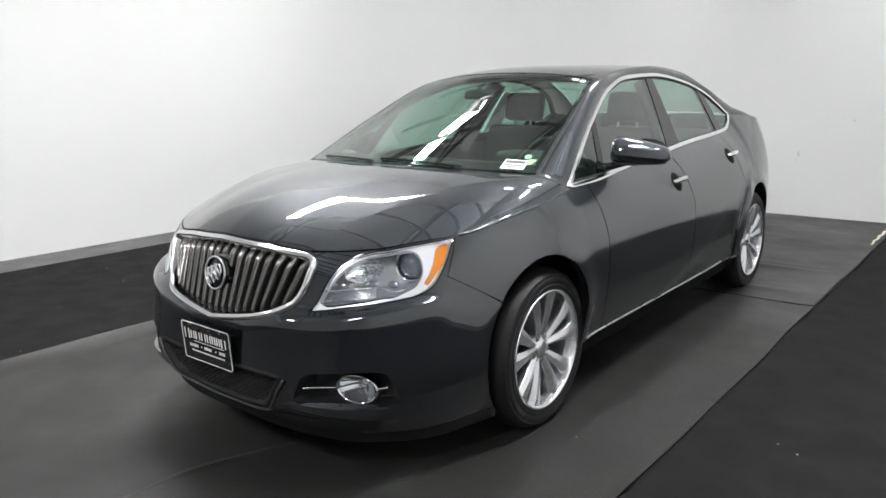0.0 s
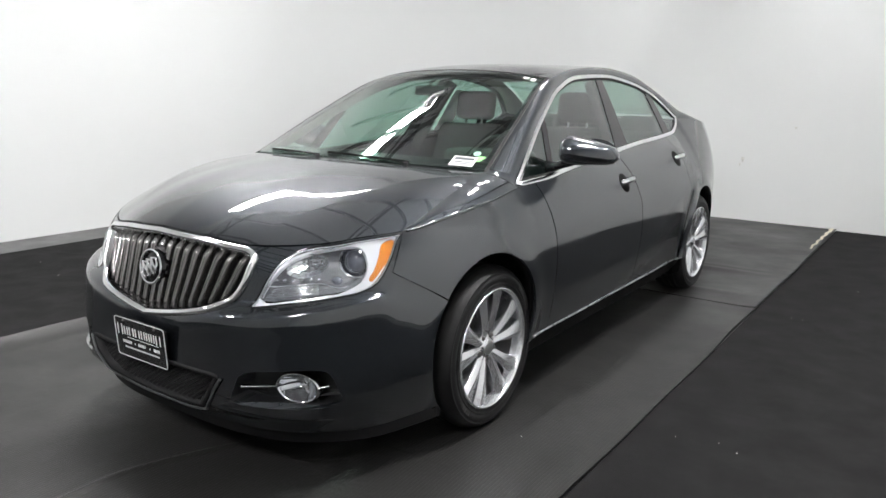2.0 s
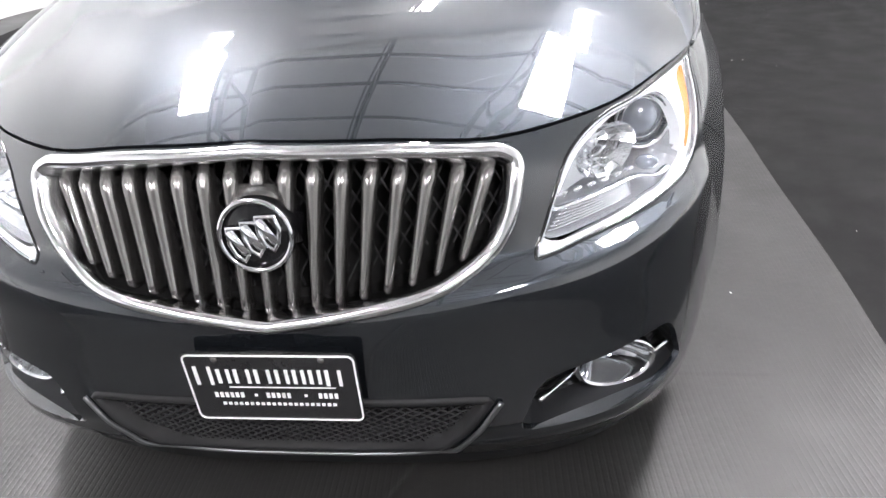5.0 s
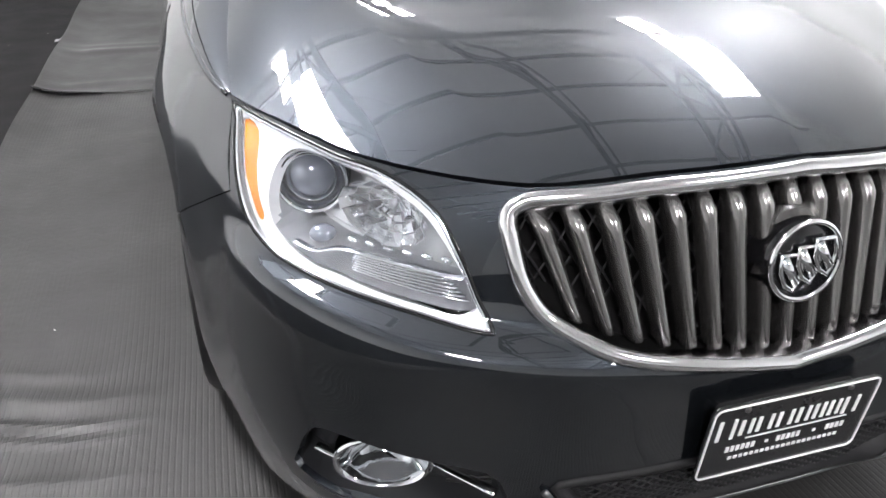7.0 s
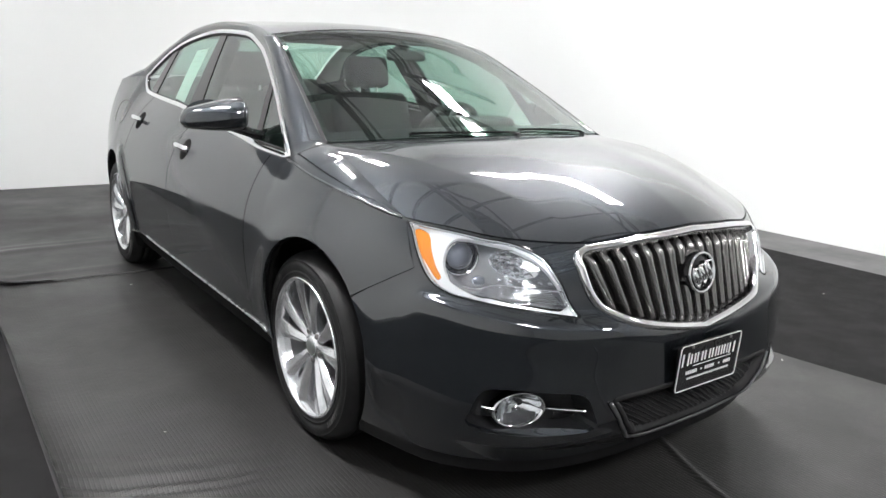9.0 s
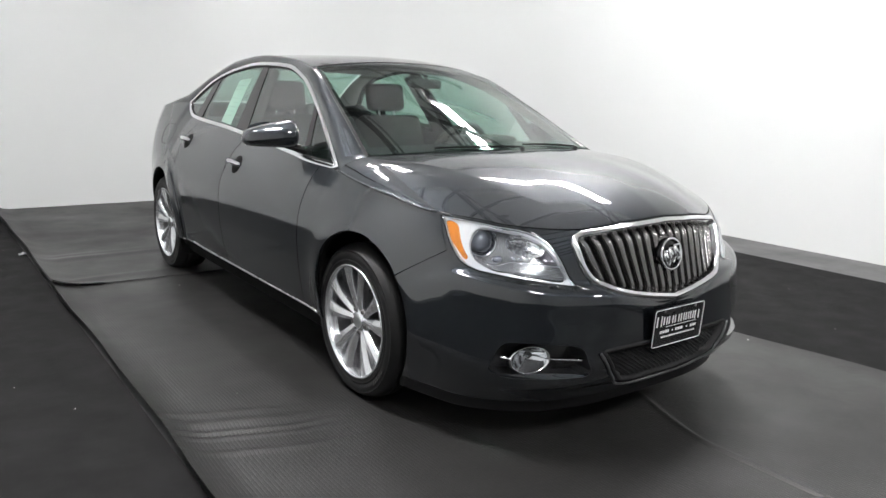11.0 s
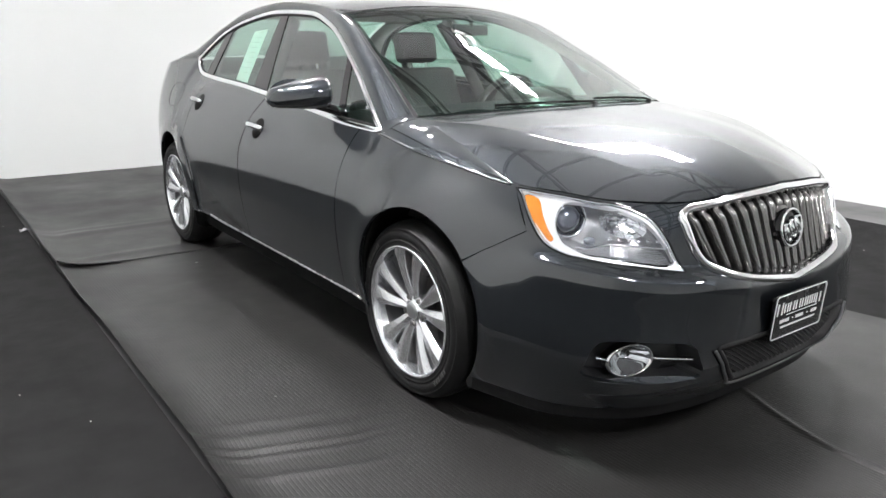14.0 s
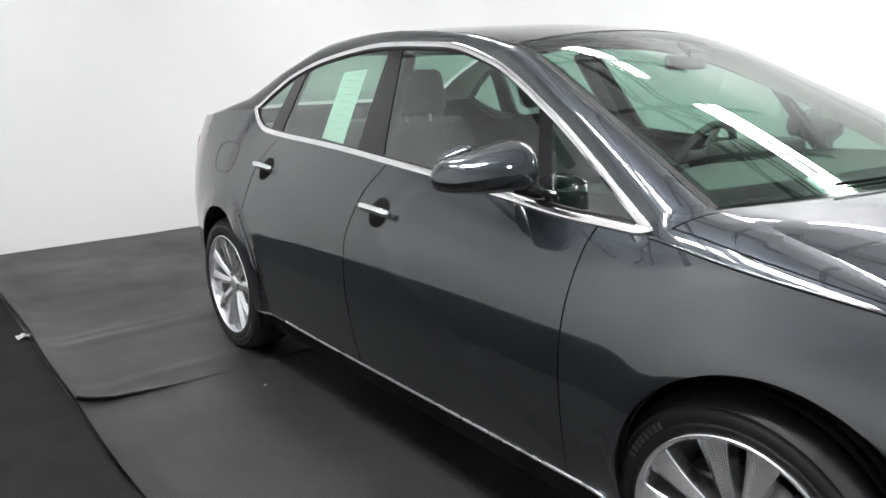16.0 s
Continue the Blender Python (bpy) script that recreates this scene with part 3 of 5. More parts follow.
LIPGREY = mat("satin_grey_lip", (0.19, 0.195, 0.20), 0.35, 0.9, vary=0.1, vscale=14)
FOGBOWL = mat("fog_bowl_silver", (0.80, 0.81, 0.83), 0.035, 1.0, bump=0.12, scale=28)
POCKET = mat("dark_grey_plastic", (0.022, 0.023, 0.025), 0.42, spec=0.5, bump=0.1, scale=300, vary=0.12)
SMOKE = mat("smoked_chrome", (0.215, 0.208, 0.203), 0.22, 0.9, coat=0.3, vary=0.08, vscale=10)
WHITE = mat("white_print", (0.78, 0.78, 0.78), 0.5, vary=0.04, vscale=20)
PLATE = mat("plate_black", (0.012, 0.012, 0.013), 0.25, coat=0.4, vary=0.2, vscale=12)
CLOTH = mat("dark_upholstery", (0.009, 0.0088, 0.0085), 0.8, bump=0.5, scale=260, vary=0.2, vscale=9)
DASH = mat("dashboard_vinyl", (0.013, 0.0125, 0.012), 0.6, bump=0.4, scale=320, vary=0.15, vscale=6)
LINER = mat("roof_lining", (0.30, 0.29, 0.27), 0.9, bump=0.3, scale=300, vary=0.05)
PAPER = mat("paper_sheet", (0.88, 0.92, 0.89), 0.7, vary=0.03, vscale=8)
FADED = mat("faded_print", (0.60, 0.68, 0.64), 0.7, vary=0.05, vscale=20)
STICKGREEN = mat("green_sticker", (0.25, 0.62, 0.22), 0.5, vary=0.05, vscale=30)
PRINT = mat("grey_print", (0.12, 0.13, 0.14), 0.6, vary=0.1, vscale=30)


def bu(u, z):
    """The nose seen as one sheet: u is negative on the car's right side."""
    p = body(S_NOSE + abs(u), z)
    return p if u >= 0 else Vector((-p.x, p.y, p.z))


def U(s):
    return s - S_NOSE


def bn(f, u, z):
    e = 2e-3
    n = (f(u + e, z) - f(u - e, z)).cross(f(u, z + e) - f(u, z - e)).normalized()
    return n if n.dot(f(u, z) - CORE) > 0 else -n


def on(f, u, z, out=0.0):
    return f(u, z) + bn(f, u, z) * out


def spline(pts, n=6, closed=True):
    """A rounded loop through points."""
    out, m = [], len(pts)
    for i in range(m if closed else m - 1):
        p0, p1, p2, p3 = (np.array(pts[(i + k) % m if closed else min(max(i + k, 0), m - 1)], float) for k in (-1, 0, 1, 2))
        for j in range(n):
            t = j / n
            out.append(tuple(0.5 * (2 * p1 + (p2 - p0) * t + (2 * p0 - 5 * p1 + 4 * p2 - p3) * t * t + (3 * p1 - p0 - 3 * p2 + p3) * t ** 3)))
    if not closed:
        out.append(tuple(pts[-1]))
    return out


def well(name, outline, f, depth, back, material, parent, label="", shrink=1.0, mirror=False):
    """The walls of a recess: from an outline on f back by the vector back times depth."""
    bm = bmesh.new()
    c = np.mean(outline, axis=0)
    a, b = [], []
    for u, z in outline:
        p = f(u, z)
        q = f(*(c + (np.array((u, z)) - c) * shrink)) + Vector(back) * depth
        if mirror:
            p.x, q.x = -p.x, -q.x
        a.append(bm.verts.new(p))
        b.append(bm.verts.new(q))
    for i in range(len(a)):
        j = (i + 1) % len(a)
        bm.faces.new((a[i], a[j], b[j], b[i]))
    bm.faces.new(b)
    bmesh.ops.recalc_face_normals(bm, faces=bm.faces[:])
    return part(name, bm, material, parent, label)


def arch_pts(i, a0, a1, n=24, grow=0.0):
    cy, cz, cr = ARCHES[i]
    out = []
    for a in lin(a0, a1, n):
        y, z = cy + (cr + grow) * math.cos(radians(a)), cz + (cr + grow) * math.sin(radians(a))
        out.append((s_at(y, z), z))
    return out


def frame_sweep(bm, loop, centre, f, prof):
    """Sweeps a profile of (inwards, outwards) offsets round a loop on the surface f."""
    rings = []
    for i, (u, z) in enumerate(loop):
        a, b = f(*loop[i - 1]), f(*loop[(i + 1) % len(loop)])
        d = (b - a).normalized()
        n = bn(f, u, z)
        w = n.cross(d).normalized()
        if w.dot(centre - f(u, z)) < 0:
            w = -w
        rings.append([bm.verts.new(f(u, z) + w * i_ + n * o) for i_, o in prof])
    m = len(prof)
    for i in range(len(rings)):
        r, q = rings[i], rings[(i + 1) % len(rings)]
        for k in range(m - 1):
            bm.faces.new((r[k], r[k + 1], q[k + 1], q[k]))
    bmesh.ops.recalc_face_normals(bm, faces=bm.faces[:])
    return bm


ZB = 0.195
top_pts = lambda a, b, n, d=0.0: [(s, z_top(s) - d) for s in lin(a, b, n)]

# outlines on the nose, in (s, z)
LAMP = [(-0.272, 0.842), (-0.284, 0.82), (-0.305, 0.76), (-0.338, 0.695), (-0.378, 0.668), (-0.415, 0.659), (-0.479, 0.647), (-0.549, 0.636), (-0.622, 0.623), (-0.635, 0.627), (-0.623, 0.66), (-0.606, 0.709), (-0.577, 0.764), (-0.538, 0.795)] + [(q, z_top(q) - 0.006) for q in (-0.493, -0.45, -0.40, -0.35, -0.31)]
LAMP = spline(LAMP, 3)
half_grille = [(-0.955, 0.538), (-0.882, 0.553), (-0.812, 0.571), (-0.758, 0.589), (-0.719, 0.609), (-0.682, 0.636), (-0.657, 0.685), (-0.641, 0.742), (-0.634, 0.766), (-0.636, 0.786), (-0.652, z_top(-0.652) - 0.010)] + [(q, z_top(q) - 0.006) for q in (-0.67, -0.72, -0.78, -0.86, -0.955)]
gl_half = [(U(s), z) for s, z in half_grille]
GRILLE = spline([p for p in gl_half] , 4, closed=False)
GRILLE = GRILLE + [(-u, z) for u, z in GRILLE[::-1][1:-1]]
FOG = [(-0.405, 0.315), (-0.50, 0.305), (-0.60, 0.30), (-0.652, 0.308), (-0.645, 0.36), (-0.622, 0.415), (-0.53, 0.43), (-0.46, 0.432), (-0.43, 0.415), (-0.41, 0.36)]
FOG = spline(FOG, 3)
half_in = [(-0.955, 0.222), (-0.87, 0.224), (-0.815, 0.231), (-0.775, 0.246), (-0.748, 0.270), (-0.727, 0.305), (-0.708, 0.345), (-0.690, 0.384), (-0.697, 0.394), (-0.72, 0.397), (-0.84, 0.398), (-0.955, 0.398)]
ih = [(U(s), z) for s, z in half_in]
INTAKE = ih + [(-u, z) for u, z in ih[::-1][1:-1]]

# body panels
grid_mesh("hood", hood_sheet, sorted(lin(-0.69, 0.69, 47) + [sg_ * k_ for sg_ in (-1, 1) for k_ in (0.697, 0.7015, 0.706, 0.715) + tuple(lin(0.73, 1.0, 12))]), lin(0.006, 1, 37), PAINT, car, "sculpted dark grey hood", thick=0.015)
grid_mesh("roof", canopy, lin(-1, 1, 33), lin(2.03, 5.1, 37), PAINT, car, thick=0.012)
grid_mesh("windscreen", canopy, lin(-0.985, 0.985, 33), lin(0.02, 2.0, 25), GLASS, car, "green tinted windscreen")
grid_mesh("rear_window", canopy, lin(-0.95, 0.95, 25), lin(5.14, 7.6, 21), GLASS, car)
corner = [(U(s), z) for s, z in arch_pts(0, 216, 142, 18)]
bump = [(U(s_at(-0.34, ZB)), ZB)] + corner + [(U(-0.205), 0.641), (U(-0.26), 0.688), (U(-0.303), 0.722), (U(-0.292), 0.77), (U(S_LAMP), 0.85)] + [(U(s), z) for s, z in top_pts(S_LAMP, S_NOSE, 22, 0.001)[1:]]
bump = bump + [(-u, z) for u, z in bump[::-1][1:]]
uz = lambda lp, sg=1: [(sg * U(s), z) for s, z in lp]
grow = lambda lp, k: [tuple(np.mean(lp, axis=0) + (np.array(q) - np.mean(lp, axis=0)) * k) for q in lp]
cut_sheet("front_bumper", bu, bump, [GRILLE, uz(LAMP), uz(LAMP, -1), uz(FOG), uz(FOG, -1), INTAKE], PAINT, car, "dark grey front bumper", step=0.019,
          extra=[(sg * U(q), crest_z(q) + dz) for dz in lin(-0.036, 0.048, 13) for q in lin(S_NOSE + 0.01, -0.24, 64) for sg in (1, -1)])
for mir in (False, True):
    grid_mesh("pillar", pillar, lin(0, 1, 9), lin(-0.030, 8, 111), PAINT, car, mirror=mir, thick=0.01)
    # the hood's side laps down to a shut line beside the wing's narrow top
    grid_mesh("hood_side", pillar, lin(0.30, 1, 9), lin(-0.985, -0.038, 41), PAINT, car, mirror=mir, thick=0.01)
    grid_mesh("wing_top", pillar, lin(0, 0.265, 5), lin(-0.985, -0.033, 41), PAINT, car, mirror=mir, thick=0.01)
    cut_sheet("front_wing", body, [(-0.302, 0.7238), (-0.2592, 0.6898), (-0.2042, 0.6428)] + arch_pts(0, 141, -20, 38) + [(0.40, 0.292), (0.455, 0.300), (0.462, 0.60), (0.452, 0.9), (0.440, z_top(0.44))] + top_pts(0.43, S_LAMP, 16) + [(-0.288, 0.77)], [], PAINT, car, mirror=mir)
    cut_sheet("front_door", body, [(0.458, 0.300), (1.46, 0.300), (1.49, 0.55), (1.495, 0.76), (1.46, 0.92), (1.41, z_top(1.41))] + top_pts(1.40, 0.446, 20) + [(0.457, 0.9), (0.467, 0.6)], [], PAINT, car, mirror=mir)
    cut_sheet("rear_door", body, [(1.466, 0.300), (2.05, 0.300), (2.14, 0.34)] + arch_pts(1, 188, 128, 14, 0.085) + [(2.36, 0.80), (2.345, 0.95), (2.28, z_top(2.28))] + top_pts(2.27, 1.416, 18) + [(1.466, 0.92), (1.501, 0.76), (1.496, 0.55)], [], PAINT, car, mirror=mir)
    cut_sheet("rear_quarter", body, [(2.058, 0.300), (2.32, 0.300)] + arch_pts(1, 198, -18, 44) + [(3.1, 0.25), (S_TAIL, 0.25)] + top_pts(S_TAIL, 2.285, 40) + [(2.351, 0.95), (2.366, 0.80)] + arch_pts(1, 128, 188, 14, 0.079) + [(2.147, 0.34)], [], PAINT, car, mirror=mir)
    cut_sheet("sill", lambda s, z: body(s, z) - Vector((2.2 * (0.288 - z) + 0.002, 0, 0)), [(0.30, 0.235), (2.30, 0.235), (2.32, 0.288), (0.30, 0.288)], [], PAINT, car, mirror=mir)
    cut_sheet("inner_panel", lambda s, z: body(s, z) - Vector((0.022, 0, 0)), arch_pts(0, 132, -20, 30) + [(0.36, 0.2), (2.24, 0.2)] + arch_pts(1, 198, -18, 30) + [(3.1, 0.25), (3.3, 0.3), (3.3, 1.0)] + [(s, z_top(s) - 0.02) for s in lin(3.2, -0.1, 40)], [], SHADOW, car, mirror=mir, step=0.06)
    grid_mesh("boot_lid", lambda a, v: Vector((body(3.08 + 0.66 * v, z_top(3.08 + 0.66 * v)).x * a, 3.08 + 0.66 * v, z_top(3.08 + 0.66 * v) + 0.02 * (1 - a * a))), lin(0, 1, 9), lin(0, 0.98, 12), PAINT, car, mirror=mir)
    sx = -1 if mir else 1
    # chrome strip along the sill
    st = [on(body, s, 0.294 + 0.012 * max(0, s - 1.75) ** 2 * 6, 0.003) for s in lin(0.315, 2.06, 40)]
    part("sill_strip", tube(bmesh.new(), [(sx * p.x, p.y, p.z) for p in st], 0, 6, flat=(0.0056, 0.004)), SATIN, car, "thin chrome strip", smooth=True)
    # a crease runs from the window's front corner to the lamp
    cr_ = [on(body, s, z_top(s) - 0.002, 0.0) for s in lin(S_LAMP + 0.01, 0.30, 40)]
    part("wing_crease", tube(bmesh.new(), [(sx * p.x, p.y, p.z) for p in cr_], 0.005, 10), PAINT, car, smooth=True)
    # wheel-arch liners
    for cy, cz, cr in ARCHES:
        bm = bmesh.new()
        vs = []
        for inset, g in ((0.012, 0.003), (0.05, 0.035), (0.36, 0.05)):
            row = []
            for a in lin(radians(-38), radians(218), 30):
                y, z = cy + cr * math.cos(a), cz + cr * math.sin(a)
                x = body(s_at(y, z), z).x - inset
                row.append(bm.verts.new((sx * x, cy + (cr + g) * math.cos(a), cz + (cr + g) * math.sin(a))))
            vs.append(row)
        for a, b in zip(vs, vs[1:]):
            for i in range(29):
                bm.faces.new((a[i], a[i + 1], b[i + 1], b[i]))
        bm.faces.new(vs[-1])
        part("arch_liner", bm, SHADOW, car)
bm = bmesh.new()
box(bm, -0.48, 0.48, -0.62, 3.4, 0.17, 0.26, 0.02)
box(bm, -0.80, 0.80, 0.40, 2.2, 0.17, 0.26, 0.02)
part("underbody", bm, SHADOW, car)
# air dam under the bumper
dam = [bu(u, ZB) + Vector((-0.02 * (1 if u > 0 else -1) * min(1, abs(u) * 3), 0.03, 0)) for u in lin(-U(s_at(-0.34, ZB)), U(s_at(-0.34, ZB)), 41)]
bm = bmesh.new()
rows = [[bm.verts.new(p + Vector((0, d, dz))) for p in dam] for d, dz in ((-0.012, 0.012), (0.0, -0.055), (0.02, -0.062), (0.05, 0.02))]
for a, b in zip(rows, rows[1:]):
    for i in range(len(dam) - 1):
        bm.faces.new((a[i], a[i + 1], b[i + 1], b[i]))
part("air_dam", bm, BLACK, car, "black plastic air dam", smooth=True)

TAIL_RED = mat("tail_lamp_red", (0.30, 0.012, 0.010), 0.12, coat=1.0, bump=0.2, scale=120, vary=0.1, vscale=30)
for mir in (False, True):
    cut_sheet("tail_lamp", body, spline([(3.36, 1.005), (3.50, 1.000), (3.64, 0.955), (3.66, 0.86), (3.52, 0.83), (3.40, 0.90)], 3), [], TAIL_RED, car, "red tail lamp", mirror=mir, thick=0.006, step=0.03, lift=0.004)
# fuel flap on the right rear wing: a shut line round a rounded flap
fl_ = [(2.69 + 0.105 * math.copysign(abs(math.cos(a)) ** 0.7, math.cos(a)), 0.95 + 0.068 * math.copysign(abs(math.sin(a)) ** 0.7, math.sin(a))) for a in lin(0, 2 * math.pi * 39 / 40, 40)]
part("fuel_flap_gap", tube(bmesh.new(), [(-p.x, p.y, p.z) for p in (on(body, q, z, 0.0002) for q, z in fl_)], 0.0014, 6, closed=True), SHADOW, car)

# ---- glasshouse ----
dtop = [tuple(dlo_top(v)) for v in lin(0, 7, 60)]
dbot = [(y, z_top(y) + 0.006) for y in lin(2.645, 0.34, 46)]
DLO = dtop + dbot


def top_at(y):
    return float(np.interp(y, [q[0] for q in dtop], [q[1] for q in dtop]))


def pane(y0b, y0t, y1b, y1t, inset=0.0):
    """A loop between two slanted lines, from foot to head."""
    bot = [(y, z_top(y) + 0.006 + inset) for y in lin(y1b, y0b, 16)]
    top = [(y, top_at(y) - inset) for y in lin(y0t, y1t, 16)]
    return [p for p in top] + [p for p in bot]


PANES = {"quarter_glass": (0.345, 0.305, 0.600, 0.735), "front_glass": (0.660, 0.800, 1.452, 1.612), "rear_glass": (1.640, 1.700, 2.295, 2.285), "rear_quarter_glass": (2.415, 2.370, 2.575, 2.60)}
POSTS = {"mirror_post": (0.602, 0.737, 0.658, 0.798), "b_pillar": (1.454, 1.614, 1.638, 1.698), "c_post": (2.297, 2.287, 2.413, 2.368)}
cabf = lambda y, z: cab(y, z)
for mir in (False, True):
    sx = -1 if mir else 1
    for nm, q in PANES.items():
        cut_sheet(nm, cabf, pane(*q), [], SIDEGLASS, car, mirror=mir, thick=0, step=0.05, lift=-0.006)
    for nm, q in POSTS.items():
        cut_sheet(nm, cabf, pane(*q), [], GLOSSBLACK, car, "gloss black window post", mirror=mir, thick=0.02, step=0.04, lift=-0.003)
    bm = frame_sweep(bmesh.new(), dense(DLO, 0.02), cab(1.5, 1.18), cabf, [(-0.013, -0.006), (-0.0125, 0.002), (-0.008, 0.0055), (0.0, 0.0065), (0.009, 0.0055), (0.0125, 0.002), (0.013, -0.006)])
    if mir:
        bmesh.ops.scale(bm, vec=(-1, 1, 1), verts=bm.verts[:])
        bmesh.ops.recalc_face_normals(bm, faces=bm.faces[:])
    part("window_trim", bm, TRIM, car, "chrome window surround", smooth=True)
    # black seal inside the trim
    inner = [tuple(np.array((1.5, 1.18)) + (np.array(p) - np.array((1.5, 1.18))) * np.array((0.985, 0.93))) for p in dense(DLO, 0.03)]
    part("window_seal", tube(bmesh.new(), [(sx * (cab(y, z).x - 0.004), y, z) for y, z in inner], 0, 6, closed=True, flat=(0.006, 0.004)), BLACK, car, smooth=True)
    # door handles, each over a matt black dome that paints in the recess's shade
    for y0, y1, z in ((1.245, 1.430, 0.865), (2.165, 2.345, 0.930)):
        h = new("door_handle")
        h.parent = car
        ym = y0 * 0.55 + y1 * 0.45
        c = on(body, ym, z, 0.0)
        bm = bmesh.new()
        n = bn(body, ym, z)
        m = Matrix.Translation((sx * c.x, c.y, c.z)) @ Vector((sx * n.x, n.y, n.z)).to_track_quat("X", "Z").to_matrix().to_4x4() @ Matrix.Diagonal((0.06, 0.92, 0.88, 1))
        bmesh.ops.create_uvsphere(bm, u_segments=24, v_segments=12, radius=0.060, matrix=m)
        part("cup", bm, SHADOW, h, "matt black dome painting the shade of the recess", smooth=True)
        bar = []
        for t in lin(0, 1, 13):
            yy = y0 + (y1 - y0) * t
            o = 0.004 + 0.034 * math.sin(math.pi * min(1, max(0, 0.04 + 0.92 * t))) ** 0.45
            p = on(body, yy, z + 0.004 - 0.012 * (1 - t) * 0.6, o)
            bar.append((sx * p.x, p.y, p.z))
        part("grip", tube(bmesh.new(), bar, 0, 10, flat=(0.0135, 0.008)), CHROME, h, "chrome grip", smooth=True)
    # door mirror
    mi = new("door_mirror")
    mi.parent = car
    bm = bmesh.new()
    st = []
    for t in lin(0, 1, 15):
        r = min(1.0, ((t + 0.015) / 0.13) ** 0.5) * (1 - 0.40 * t ** 2.0) * (1.0 if t < 0.9 else max(0.25, 1 - ((t - 0.9) / 0.1) ** 2 * 0.75))
        cx, cy, cz = 0.790 + 0.235 * t, 0.715 + 0.075 * t * t, 1.064 - 0.022 * t
        ring = []
        for k in range(20):
            a = 2 * math.pi * k / 20
            dy, dz = math.cos(a), math.sin(a)
            # a flat back to the rear, a rounded bowl to the front, a flatter underside
            yy = (0.075 if dy > 0 else 0.105) * (abs(dy) ** 0.75) * (1 if dy > 0 else -1)
            zz = (0.080 if dz > 0 else 0.060) * (abs(dz) ** 0.85) * (1 if dz > 0 else -1)
            ring.append(bm.verts.new((sx * cx, cy + yy * r, cz + zz * r * (1 - 0.18 * t))))
        st.append(ring)
    for a, b in zip(st, st[1:]):
        for k in range(20):
            bm.faces.new((a[k], a[(k + 1) % 20], b[(k + 1) % 20], b[k]))
    bm.faces.new(st[0][::-1])
    bm.faces.new(st[-1])
    bmesh.ops.recalc_face_normals(bm, faces=bm.faces[:])
    part("mirror_shell", bm, PAINT, mi, "body-coloured mirror shell", smooth=True)
    part("mirror_foot", tube(bmesh.new(), [(sx * 0.745, 0.64, 0.985), (sx * 0.79, 0.66, 1.0), (sx * 0.83, 0.69, 1.015), (sx * 0.87, 0.71, 1.03)], 0, 10, flat=(0.020, 0.034)), GLOSSBLACK, mi, "black mirror foot", smooth=True)
    bm = bmesh.new()
    bmesh.ops.create_circle(bm, cap_ends=True, segments=28, radius=1, matrix=Matrix.Translation((sx * 0.90, 0.825, 1.068)) @ Matrix.Rotation(math.pi / 2, 4, "X") @ Matrix.Diagonal((0.095, 0.052, 1, 1)))
    part("mirror_glass", bm, CHROME, mi)

# sheet of paper behind the right rear window
sheet_ob = cut_sheet("window_sheet", cabf, [(1.815, 1.340), (1.985, 1.330), (1.950, 1.075), (1.775, 1.062)], [], PAPER, None, mirror=True, thick=0.001, lift=-0.014)
tagged(sheet_ob, "white paper price sheet inside the rear side window", "paper sheet")
for i in range(9):
    z = 1.315 - i * 0.026
    y = 1.815 - (1.345 - z) * 0.14
    part("print_line", box(bmesh.new(), 0, 0.0008, 0, 0.13 * (0.5 + 0.5 * ((i * 7) % 5) / 4), 0, 0.0045, m=pose(-(side_x(z) - 0.0095), y + 0.02, z, 0, -29, 0)), FADED, sheet_ob)

# ---- wheels ----
def spoke_mesh(bm, c, sg, ang, lean):
    st = []
    for t in lin(0, 1, 7):
        r = 0.045 + (0.236 - 0.045) * t
        a = ang + lean * (1 - t) ** 2 * 0.55
        w = 0.0160 + 0.0155 * t + 0.013 * t ** 4
        h = 0.078 + 0.024 * t + 0.006 * math.sin(math.pi * t)
        d = Vector((0, math.cos(a), math.sin(a)))
        n = Vector((0, -math.sin(a), math.cos(a)))
        x = Vector((sg, 0, 0))
        o = Vector(c) + d * r
        st.append([bm.verts.new(o + n * k * w + x * (h + e)) for k, e in ((-1, -0.045), (-1, -0.014), (-0.94, -0.011), (-0.30, 0.002), (-0.10, 0.003), (0.94, -0.004), (1, -0.007), (1, -0.045))])
    for a, b in zip(st, st[1:]):
        for i in range(7):
            bm.faces.new((a[i], a[i + 1], b[i + 1], b[i]))
        bm.faces.new((a[7], a[0], b[0], b[7]))
    bm.faces.new(st[0])
    bm.faces.new(st[-1])
    bmesh.ops.recalc_face_normals(bm, faces=bm.faces[:])
    return bm


